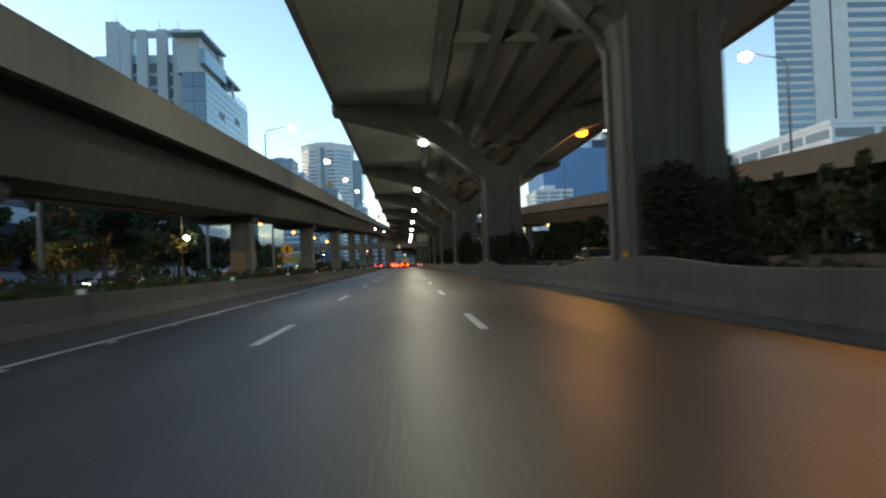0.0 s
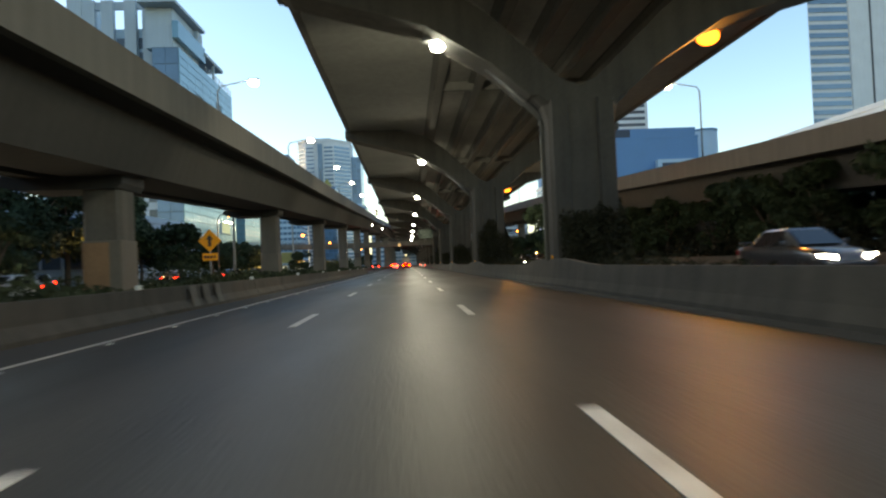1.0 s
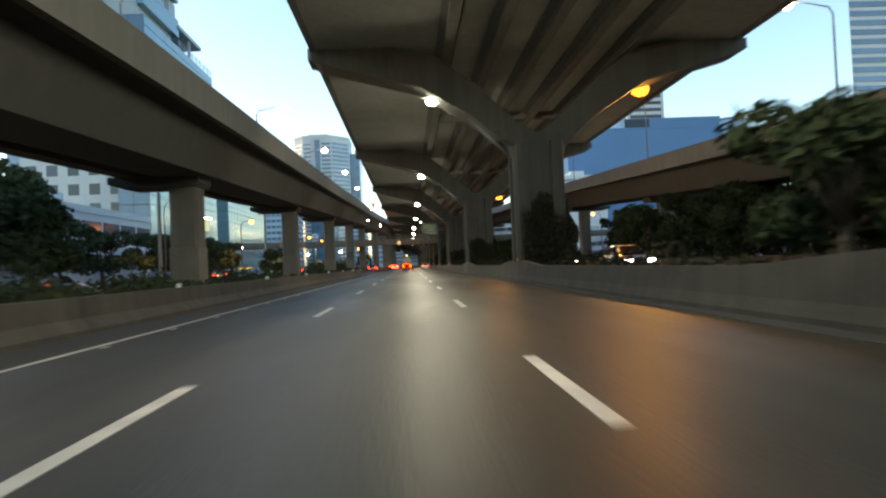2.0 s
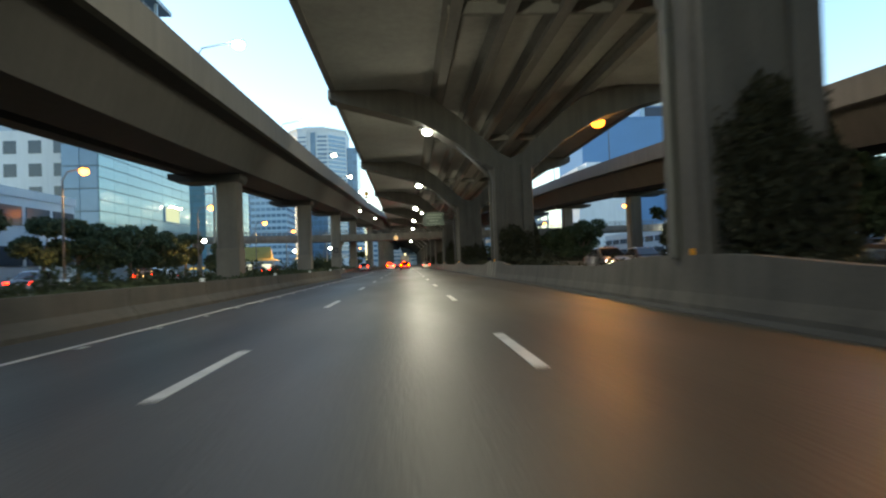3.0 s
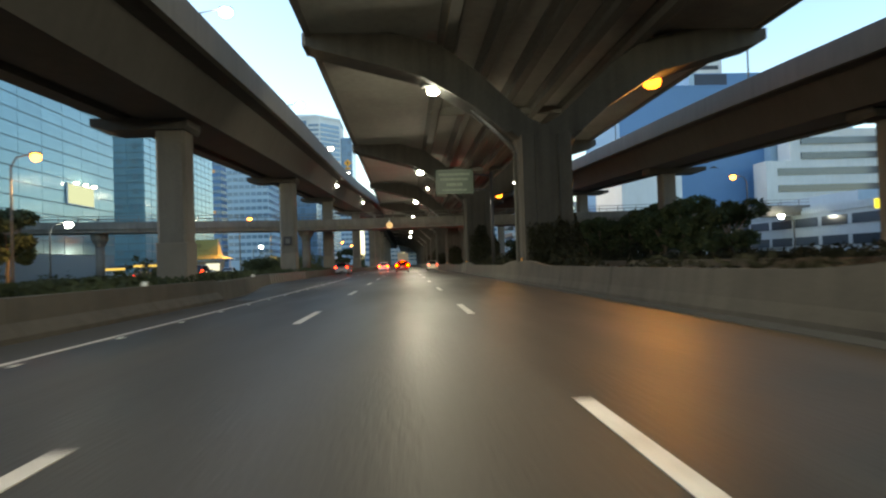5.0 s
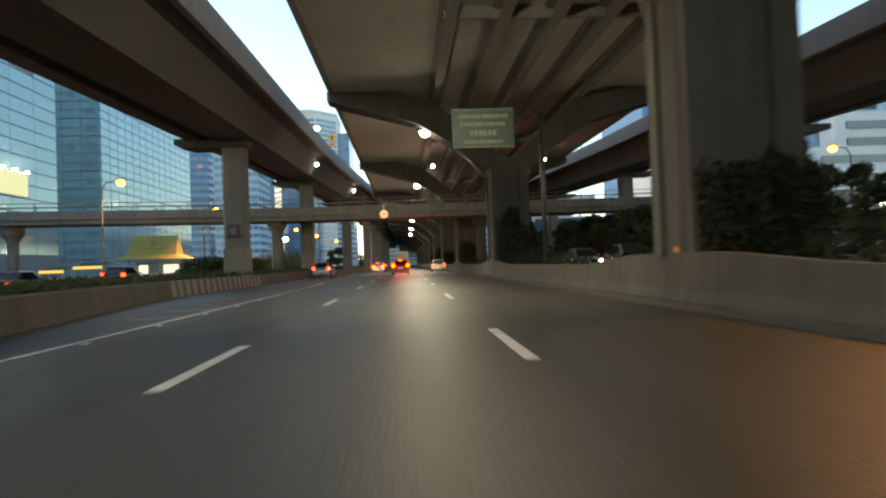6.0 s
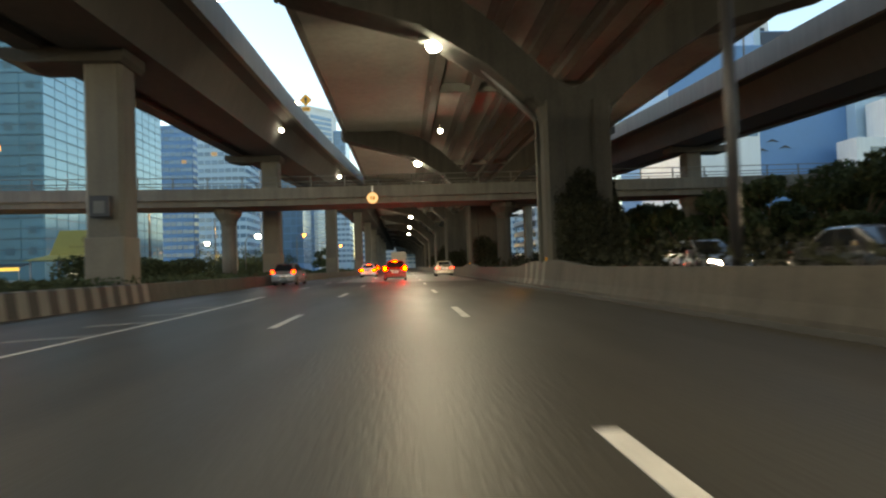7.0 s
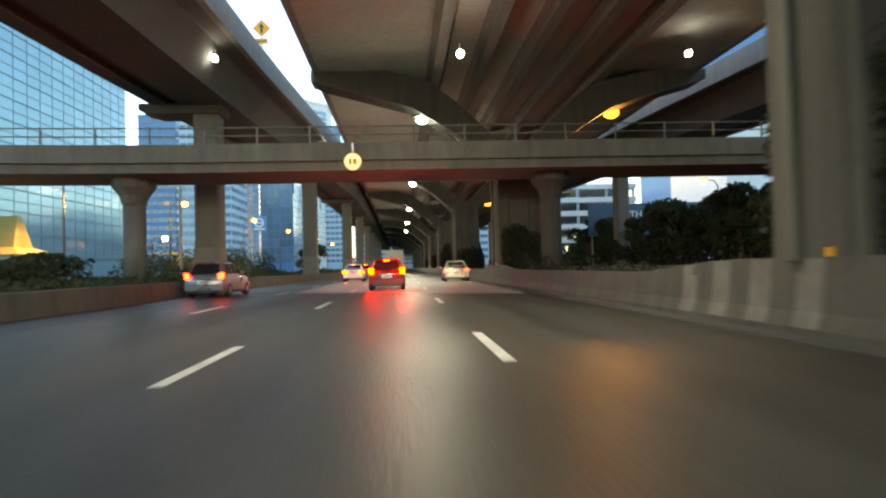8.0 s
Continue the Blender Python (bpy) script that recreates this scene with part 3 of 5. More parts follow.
under_lamp(-8.75, 192.5, LIFT_W(192.5) - 2.1)
under_lamp(14.7, 190.9, 11.25, "small white floodlight hung under the deck")
under_lamp(30.6, 196.0, LIFT_E(196) - 1.83)
under_lamp(3.1, 188.5, 10.5, "small white floodlight hung under the deck")
under_lamp(-7.25, 222.5, LIFT_W(222.5) - 2.1)


# ---- frontage street lamps ----
def side_lamp(glass, label, high=9.6):
    t = thing("street_lamp", label, "street lamp", group="frontage lamps")
    part("pole", tube([(0, 0, -0.1), (0, 0, high - 0.9), (0.4, 0, high - 0.2), (1.5, 0, high)], [0.12, 0.08, 0.06, 0.05], 8), PAINTED_STEEL, t, smooth=True)
    part("lamp_head", box(1.3, 2.1, -0.17, 0.17, high - 0.02, high + 0.14, 0.04), PAINTED_STEEL, t)
    # Lens swollen beyond true size to hold the glare.
    part("lens", loft([[(1.72 + 0.36 * math.cos(a) * q, 0.3 * math.sin(a) * q, high - 0.01 - d) for a in (math.pi * k / 5 for k in range(10))] for q, d in ((0.55, -0.05), (0.9, 0.04), (1.0, 0.2), (0.88, 0.38), (0.5, 0.5))]), glass, t, smooth=True)
    return t


sl = side_lamp(STREET_GLOW, "grey street lamp with a glowing orange head")
# The lamps at y 82 and 45 are added, hidden behind the ramp.
places = [(-27.2, 152, 0), (-27.2, 185, 0), (-27.2, 215, 0), (-27.2, 240, 0), (-25.1, 268, 0), (-25, 300, 0), (-24, 340, 0), (-24, 380, 0), (-27.2, 118, 0), (-27.2, 82, 0), (-27.2, 45, 0)]
for i, (x, y, r) in enumerate(places):
    m = pose(x, y, 0, 0, 0, r)
    if i == 0:
        sl.matrix_world = m
    else:
        copy_thing(sl, m)
se = side_lamp(STREET_GLOW, "tall grey street lamp with a glowing orange head", 10.6)
for i, (x, y) in enumerate([(43.5, 153), (42, 183), (42, 76), (38, 235)]):
    m = pose(x, y, 0, 0, 0, 180)
    if i == 0:
        se.matrix_world = m
    else:
        copy_thing(se, m)
# The lights at y 82 and 45 are added to brighten the trees.
for x, y in ((-25.5, 152), (-25.5, 185), (-25.5, 215), (-25.5, 240), (-23.4, 268), (-25.5, 118), (-25.5, 82), (-25.5, 45), (41.7, 153)):
    lamp_light("frontage_lamp_light", (x, y, 8.9), FRONT_W, (1.0, 0.55, 0.2), 0.5, 118)
sw = side_lamp(LED_GLOW, "grey street lamp with a small white head", 6.0)
for i, (x, y, r) in enumerate([(-34, 140, 0), (-33, 168, 0), (-33, 250, 0), (-21.0, 232, 0), (52, 190, 180), (-31, 90, 0)]):
    m = pose(x, y, 0, 0, 0, r)
    if i == 0:
        sw.matrix_world = m
    else:
        copy_thing(sw, m)

# plain utility poles on the planted strip
up = thing("utility_pole", "slim grey concrete utility pole", "pole", (-18.2, 34, 0.1), group="utility poles")
part("shaft", tube([(0, 0, -0.1), (0, 0, 9.0)], [0.16, 0.11], 8), CONCRETE, up, smooth=True)
part("cross_arm", box(-0.9, 0.9, -0.06, 0.06, 8.3, 8.45), STEEL, up)
for x, y in ((-18.2, 62), (-18.2, 92), (-18.2, 128), (-18.2, 216), (33.6, 60), (33.6, 100), (33.6, 140)):
    copy_thing(up, pose(x, y, 0.1))


# ---- signs ----
def bars(parent, rows, y, material, right=1.0, group_h=0.16):
    """Rows of plain bars that stand for writing: (z, total width, number, height)."""
    for z, width, n, h in rows:
        w = width / n
        for i in range(n):
            x0 = -width / 2 + i * w
            part("print_bar", box(x0 + 0.04 * w, x0 + w * (0.72 + 0.2 * ((i * 7) % 3) / 2), y - 0.012, y - 0.004, z - h / 2, z + h / 2), material, parent)


gs = thing("road_sign", "green overhead direction sign with rows of white print", "road sign", (3.83, 153.4, 0))
board = part("sign_board", box(-1.42, 1.42, -0.03, 0.03, 6.15, 8.0, 0.02), SIGN_GREEN, gs)
part("sign_border", box(-1.36, 1.36, -0.036, -0.031, 7.9, 7.93), SIGN_PRINT, gs)
part("sign_border", box(-1.36, 1.36, -0.036, -0.031, 6.21, 6.24), SIGN_PRINT, gs)
bars(gs, [(7.62, 2.3, 15, 0.17), (7.26, 2.1, 13, 0.17), (6.86, 1.2, 6, 0.23), (6.46, 1.8, 12, 0.14)], -0.03, SIGN_PRINT)
part("post", tube([(2.85, 0.9, 0.0), (2.85, 0.9, 7.9)], 0.12, 10), DARK_METAL, gs, smooth=True)
for z in (6.5, 7.6):
    part("arm", tube([(2.85, 0.9, z), (1.3, 0.15, z), (-1.3, 0.15, z)], 0.06, 8), DARK_METAL, gs, smooth=True)
for x in (-1.0, 1.0):
    part("bracket", box(x - 0.04, x + 0.04, 0.03, 0.14, 6.3, 7.85), STEEL, gs)


def diamond_sign(at, label, post_low, size=0.55):
    t = thing("warning_sign", label, "road sign", at)
    s = size
    part("diamond", loft([[(-s, y, 0), (0, y, -s), (s, y, 0), (0, y, s)] for y in (-0.02, 0.02)]), SIGN_ORANGE, t)
    part("symbol", loft([[(-0.07, y, -0.28), (0.07, y, -0.28), (0.07, y, 0.05), (0.17, y, 0.05), (0, y, 0.3), (-0.17, y, 0.05), (-0.07, y, 0.05)] for y in (-0.03, -0.022)]), BAR_INK, t)
    p = part("plate", box(-0.36, 0.36, -0.02, 0.02, -s - 0.42, -s - 0.06, 0.01), SIGN_ORANGE, t)
    for i in range(4):
        part("print_bar", box(-0.28 + 0.15 * i, -0.18 + 0.15 * i, -0.03, -0.021, -s - 0.3, -s - 0.18), BAR_INK, p)
    part("post", tube([(0, 0.06, post_low), (0, 0.06, s * 0.8)], 0.045, 8), STEEL, t, smooth=True)


diamond_sign((-9.45, 53.6, 2.66), "orange diamond warning sign with a plate on a steel post", -2.6)
diamond_sign((-7.86, 199.5, LIFT_W(199.5) + 1.9), "orange diamond warning sign with a plate on the ramp parapet", -2.0)

rs = thing("height_sign", "round lit yellow sign hung on the cross bridge", "road sign", (-1.95, 190.9, 6.2))
part("face", disc((0, 0, 0), 0.4, 0.04, "y", 28), MARK_GLOW, rs)
rim = loft([[(r * math.cos(a), y, r * math.sin(a)) for a in (2 * math.pi * k / 28 for k in range(28))] for r, y in ((0.4, -0.024), (0.43, -0.024), (0.43, 0.03), (0.4, 0.03))], caps=False)
part("rim", rim, SIGN_ORANGE, rs)
for x, w in ((-0.12, 0.12), (0.1, 0.16)):
    part("print_bar", box(x - w / 2, x + w / 2, -0.03, -0.022, -0.13, 0.13), SIGN_ORANGE, rs)
part("hanger", box(-0.05, 0.05, 0.02, 0.1, -0.3, 0.9), STEEL, rs)

sb = thing("traffic_box", "small dark control box strapped to the ramp column", "box", (-10.9, 166.95, 3.2))
part("case", box(-0.38, 0.38, -0.15, 0.15, 0, 0.8, 0.03), DARK_METAL, sb)
part("face", box(-0.2, 0.2, -0.165, -0.152, 0.15, 0.6), PAINTED_STEEL, sb)

# advertising banner beyond the cross bridge, seen under it
bn = thing("banner", "dark blue advertising banner with white words", "banner", (30.0, 236, 0))
part("sheet", box(-7.5, 9, -0.05, 0.05, 4.2, 8.0), surface("banner_blue", (0.03, 0.09, 0.16), rough=0.6, var=0.1, bump=0), bn)
fc = bpy.data.curves.new("words", "FONT")
fc.body, fc.size, fc.extrude, fc.align_x = "THE PLEASURE OF", 1.15, 0.01, "CENTER"
fc.materials.append(SIGN_WHITE)
fo = new("words", fc)
fo.parent = bn
fo.matrix_basis = pose(2.2, -0.08, 6.3, 90, 0, 0)
for x in (-7, 0, 8.5):
    part("post", tube([(x, 0.2, -0.1), (x, 0.2, 8.0)], 0.1, 8), STEEL, bn, smooth=True)


# ---- vehicles ----
def wheel(parent, x, y, r=0.31, w=0.2):
    out = 1 if x > 0 else -1
    ty = loft([[(x + o, y + q * r * math.cos(a), r + q * r * math.sin(a)) for a in (2 * math.pi * k / 18 for k in range(18))] for o, q in ((-w / 2, 0.62), (-w / 2, 0.94), (-w * 0.3, 1.0), (w * 0.3, 1.0), (w / 2, 0.94), (w / 2, 0.62))])
    wh = part("wheel", ty, RUBBER, parent)
    part("rim", disc((x + out * (w / 2 - 0.01), y, r), r * 0.62, 0.03, "x", 16), CHROME, wh)


def ring_section(y, hw, z0, z1, tuck=0.9, round_top=0.12):
    """A rounded car body section at y."""
    h = z1 - z0
    half = [(hw * tuck, z0), (hw * 0.985, z0 + h * 0.18), (hw, z0 + h * 0.5), (hw * 0.975, z0 + h * 0.8), (hw * (1 - round_top * 0.6), z1 - 0.015), (hw * 0.55, z1 + 0.015)]
    return [(x, y, z) for x, z in half] + [(-x, y, z) for x, z in half[::-1]]


def car(label, paint, at, turn=0.0, style="sedan", lit="tail", front_on=False, group=""):
    """A passenger car facing +y: body, cabin, glass, wheels, lights, bumpers, plates and mirrors."""
    t = thing("car", label, "car", at, turn, group)
    L, W, H = {"sedan": (4.5, 1.74, 1.46), "hatch": (4.05, 1.72, 1.52), "suv": (4.5, 1.82, 1.68)}[style]
    r, f, hw = -L / 2, L / 2, W / 2
    belt = H * 0.63
    tail = {"sedan": belt + 0.07, "hatch": belt + 0.02, "suv": belt + 0.02}[style]
    secs = [(r, 0.9, 0.36, tail - 0.22), (r + 0.06, 0.955, 0.26, tail - 0.05), (r + 0.35, 0.99, 0.2, tail), (r + 0.9, 1.0, 0.18, belt + 0.03), (0.1, 1.0, 0.18, belt), (f - 1.25, 1.0, 0.18, belt - 0.02), (f - 0.5, 0.97, 0.19, belt - 0.12), (f - 0.1, 0.88, 0.24, belt - 0.28), (f, 0.78, 0.34, belt - 0.42)]
    part("body", loft([ring_section(y, hw * q, z0, z1) for y, q, z0, z1 in secs]), paint, t, smooth=True)
    # cabin: base and roof outlines
    back = {"sedan": (r + 0.55, r + 1.2), "hatch": (r + 0.1, r + 0.55), "suv": (r + 0.1, r + 0.5)}[style]
    front = (f - 1.15, f - 1.95)
    bw_, rw_ = hw * 0.93, hw * 0.7
    mid = (back[1] + front[1]) / 2
    base = [(-bw_ * 0.9, back[0]), (-bw_, back[0] + 0.35), (-bw_, mid), (-bw_, front[0] - 0.4), (-bw_ * 0.86, front[0]), (bw_ * 0.86, front[0]), (bw_, front[0] - 0.4), (bw_, mid), (bw_, back[0] + 0.35), (bw_ * 0.9, back[0])]
    roof = [(-rw_ * 0.92, back[1]), (-rw_, back[1] + 0.2), (-rw_, mid), (-rw_, front[1] - 0.2), (-rw_ * 0.95, front[1]), (rw_ * 0.95, front[1]), (rw_, front[1] - 0.2), (rw_, mid), (rw_, back[1] + 0.2), (rw_ * 0.92, back[1])]
    zb, zr = belt - 0.04, H - 0.06
    crown = [(x * 0.8, mid + (y - mid) * 0.82) for x, y in roof]
    cab = part("cabin", loft([[(x, y, zb) for x, y in base], [(x, y, zr) for x, y in roof], [(x, y, H) for x, y in crown]]), paint, t, smooth=False)

    def pane(name, a, b, c, d, inset=0.1, push=0.012):
        pts = [Vector(p) for p in (a, b, c, d)]
        mid_ = sum(pts, Vector()) / 4
        n = (pts[1] - pts[0]).cross(pts[3] - pts[0]).normalized()
        if n.dot(mid_ - Vector((0, 0, 0.9))) < 0:
            n = -n
        p2 = [p + (mid_ - p) * inset for p in pts]
        part(name, loft([[p + n * 0.001 for p in p2], [p + n * push for p in p2]]), CAR_GLASS, cab)
    up_ = lambda i: (*roof[i], zr)
    lo_ = lambda i: (*base[i], zb + 0.06)
    pane("rear_window", lo_(0), lo_(9), up_(9), up_(0))
    pane("windscreen", lo_(4), lo_(5), up_(5), up_(4))
    for a, b in ((1, 2), (2, 3)):
        pane("side_window", lo_(a), lo_(b), up_(b), up_(a))
    for a, b in ((8, 7), (7, 6)):
        pane("side_window", lo_(a), lo_(b), up_(b), up_(a))
    for x in (-hw + 0.1, hw - 0.1):
        for y in (r + 0.78, f - 0.85):
            wheel(t, x, y, 0.31 if style != "suv" else 0.35)
    lens = {"tail": RED_DIM, "brake": RED_GLOW, "off": RED_PLASTIC}[lit]
    zl = tail - 0.2 if style == "sedan" else belt - 0.02
    for x in (-1, 1):
        tall = 0.09 if style == "sedan" else 0.14
        near = 0.62 if style == "sedan" else 0.72
        part("tail_light", loft([[(x * hw * q, r + d, zl - tall), (x * hw * q2, r + d2, zl - tall * 0.8), (x * hw * q2, r + d2, zl + tall * 0.9), (x * hw * q, r + d, zl + tall * 0.7)] for q, d, q2, d2 in ((near, 0.05, 0.95, 0.16), (near, -0.015, 0.965, 0.06))]), lens, t)
    for x in (-1, 1):
        part("headlight", loft([[(x * hw * q, f + d, belt - 0.4), (x * hw * q2, f + d2, belt - 0.36), (x * hw * q2, f + d2, belt - 0.24), (x * hw * q, f + d, belt - 0.27)] for q, d, q2, d2 in ((0.5, -0.1, 0.86, -0.3), (0.5, 0.0, 0.87, -0.14))]), HEAD_GLOW if front_on else CHROME, t)
    part("rear_bumper", box(-hw * 0.93, hw * 0.93, r - 0.045, r + 0.3, 0.3, 0.55, 0.04), paint, t)
    part("front_bumper", box(-hw * 0.8, hw * 0.8, f - 0.25, f + 0.03, 0.26, 0.46, 0.04), paint, t)
    part("bumper_skirt", box(-hw * 0.8, hw * 0.8, r - 0.02, r + 0.25, 0.2, 0.31, 0.02), DARK_METAL, t)
    pl = part("number_plate", box(-0.24, 0.24, r - 0.062, r - 0.046, zl - 0.12 if style == "sedan" else 0.6, zl + 0.02 if style == "sedan" else 0.74), PLATE, t, "white number plate")
    zp = (zl - 0.05) if style == "sedan" else 0.67
    for i in range(4):
        part("print_bar", box(-0.18 + 0.095 * i, -0.11 + 0.095 * i, r - 0.067, r - 0.063, zp - 0.035, zp + 0.035), BAR_INK, pl)
    part("trim_strip", box(-0.4, 0.4, r - 0.05, r - 0.02, zp + 0.1, zp + 0.14, 0.01), CHROME, t)
    part("stop_lamp", box(-0.14, 0.14, back[1] - 0.06, back[1] - 0.02, zr - 0.05, zr - 0.02), RED_GLOW if lit == "brake" else RED_PLASTIC, t)
    for x in (-1, 1):
        part("mirror", box(min(x * hw * 0.95, x * hw * 1.13), max(x * hw * 0.95, x * hw * 1.13), front[0] - 0.5, front[0] - 0.36, belt + 0.02, belt + 0.16, 0.03), paint, t)
    if style == "sedan":
        part("spoiler", box(-hw * 0.8, hw * 0.8, r + 0.08, r + 0.26, tail + 0.1, tail + 0.13, 0.012), paint, t)
        for x in (-0.6, 0.6):
            part("spoiler_foot", box(x - 0.03, x + 0.03, r + 0.12, r + 0.24, tail - 0.02, tail + 0.105), paint, t)
    else:
        part("spoiler", box(-rw_ * 0.9, rw_ * 0.9, back[1] - 0.16, back[1] + 0.06, zr, zr + 0.04, 0.015), paint, t)
    return t


RED_PAINT = car_paint("dark_red_paint", (0.22, 0.012, 0.01))
GOLD_PAINT = car_paint("champagne_paint", (0.5, 0.46, 0.38), 0.5)
SILVER_PAINT = car_paint("silver_paint", (0.24, 0.245, 0.25), 0.6)
WHITE_PAINT = car_paint("white_paint", (0.7, 0.7, 0.68), 0.0)
DARK_PAINT = car_paint("dark_grey_paint", (0.05, 0.05, 0.055), 0.4)
car("dark red hatchback with glowing brake lights", RED_PAINT, (-0.45, 192.5, 0), 0, "hatch", "brake")
car("champagne sedan with a boot spoiler and lit tail lights", GOLD_PAINT, (4.1, 207, 0), 0, "sedan", "tail")
car("silver hatchback with lit tail lights in the merging lane", SILVER_PAINT, (-7.9, 189.5, 0), -4, "hatch", "tail")
car("white sedan with glowing brake lights in the far lane", WHITE_PAINT, (-3.7, 216, 0), 0, "sedan", "brake")
car("dark suv with lit tail lights further down the road", DARK_PAINT, (-5.2, 262, 0), 0, "suv", "brake")
car("white hatchback far down the road", WHITE_PAINT, (-8.8, 300, 0), 0, "hatch", "brake")
for i, (x, y, p, st) in enumerate([(11.8, 40, DARK_PAINT, "sedan"), (11.7, 77, DARK_PAINT, "sedan"), (11.8, 102, DARK_PAINT, "sedan"), (15.4, 106, DARK_PAINT, "sedan"), (11.8, 157.5, DARK_PAINT, "sedan"), (11.7, 166.5, SILVER_PAINT, "sedan")]):
    car("oncoming car with lit headlights on the opposite carriageway", p, (x, y, 0.2), 180, st, "off", front_on=True, group="oncoming cars")
for i, (x, y, p, st, on) in enumerate([(-21.5, 49, DARK_PAINT, "sedan", 1), (-21.2, 57, WHITE_PAINT, "sedan", 1), (-25.0, 66, SILVER_PAINT, "hatch", 1), (-21.8, 33, DARK_PAINT, "suv", 1), (-21.5, 104, SILVER_PAINT, "sedan", 0), (-21.5, 121, DARK_PAINT, "hatch", 0), (-25, 133, WHITE_PAINT, "sedan", 1), (-21.5, 162, DARK_PAINT, "sedan", 0), (-22, 177, DARK_PAINT, "suv", 0), (-21.5, 84, DARK_PAINT, "sedan", 0), (-25, 200, SILVER_PAINT, "sedan", 0)]):
    car("car with its lights on in the frontage road", p, (x, y, -0.02), 180 if on else 0, st, "tail", front_on=bool(on), group="frontage cars")
for i, (x, y, p, st) in enumerate([(37.5, 70, WHITE_PAINT, "suv"), (37.5, 82, DARK_PAINT, "sedan"), (41, 118, WHITE_PAINT, "sedan"), (37.5, 131, SILVER_PAINT, "hatch")]):
    car("car standing on the far frontage road", p, (x, y, -0.02), 0, st, "tail", group="far frontage cars")

tk = thing("truck", "box truck with a pale canvas load far ahead", "truck", (-0.6, 252, 0))
part("cargo_box", box(-1.2, 1.2, -3.0, 2.6, 1.1, 3.5, 0.06), surface("canvas", (0.4, 0.36, 0.3), rough=0.9, var=0.15, bump=0.1), tk)
part("cab", box(-1.05, 1.05, 2.7, 4.4, 0.6, 2.6, 0.12), WHITE_PAINT, tk)
part("chassis", box(-0.9, 0.9, -3.0, 4.2, 0.55, 1.1), DARK_METAL, tk)
for x in (-0.95, 0.95):
    for y in (-2.0, -0.9, 3.2):
        wheel(tk, x, y, 0.45, 0.28)
    part("tail_light", box(x - 0.14, x + 0.14, -3.06, -3.01, 0.85, 1.0), RED_GLOW, tk)


# ---- vegetation ----
def leaf_mesh(name, centers, size, material, seed):
    """Small bent leaf blades at many places, turned at random."""
    rng = np.random.default_rng(seed)
    c = np.asarray(centers, float)
    n = len(c)
    u = rng.normal(size=(n, 3))
    u /= np.linalg.norm(u, axis=1)[:, None]
    w = np.cross(u, rng.normal(size=(n, 3)))
    w /= np.linalg.norm(w, axis=1)[:, None]
    k = np.cross(u, w)
    s = size * rng.uniform(0.6, 1.35, (n, 1))
    quad = np.stack([c - u * s, c + w * s * 0.45 + k * s * 0.15, c + u * s, c - w * s * 0.45 + k * s * 0.15], 1).reshape(-1, 3)
    me = bpy.data.meshes.new(name)
    me.from_pydata(quad.tolist(), [], np.arange(4 * n).reshape(-1, 4).tolist())
    me.materials.append(material)
    return me


def blob_points(rng, blobs, n):
    """Points in the shells of several lumps (x, y, z, radius, flat)."""
    out = []
    weights = np.array([b[3] ** 2 for b in blobs])
    for i in rng.choice(len(blobs), n, p=weights / weights.sum()):
        x, y, z, r, flat = blobs[i]
        d = rng.normal(size=3)
        d /= np.linalg.norm(d)
        q = r * rng.uniform(0.45, 1.08) ** 0.6
        out.append((x + d[0] * q, y + d[1] * q, z + d[2] * q * flat))
    return out


def tree(name, label, seed, high, spread, n, size=0.26):
    """Tapered trunk, forked limbs and an uneven crown of leaf clumps."""
    rng = np.random.default_rng(seed)
    t = thing(name, label, "tree", group="roadside trees")
    part("trunk", tube([(0, 0, -0.2), (0.08, 0.03, high * 0.22), (-0.05, 0.1, high * 0.45)], [0.24, 0.18, 0.13], 9), BARK, t, smooth=True)
    blobs = []
    for k in range(9):
        a = 2 * math.pi * k / 9 + rng.uniform(-0.4, 0.4)
        rr = spread * rng.uniform(0.35, 0.8)
        z = high * rng.uniform(0.36, 0.92)
        tip = (rr * math.cos(a), rr * math.sin(a), z)
        part("limb", tube([(0, 0.05, high * 0.35), (tip[0] * 0.5, tip[1] * 0.5, high * 0.35 + (z - high * 0.35) * 0.6), tip], [0.1, 0.06, 0.025], 6), BARK, t, smooth=True)
        blobs.append((*tip, spread * rng.uniform(0.28, 0.5), 0.7))
        blobs.append((tip[0] * 1.2, tip[1] * 1.2, z + rng.uniform(-0.6, 0.5), spread * rng.uniform(0.16, 0.3), 0.7))
    blobs.append((0, 0, high * 0.86, spread * 0.45, 0.7))
    part("crown", leaf_mesh("crown", blob_points(rng, blobs, n), size, LEAF, seed), LEAF, t)
    return t


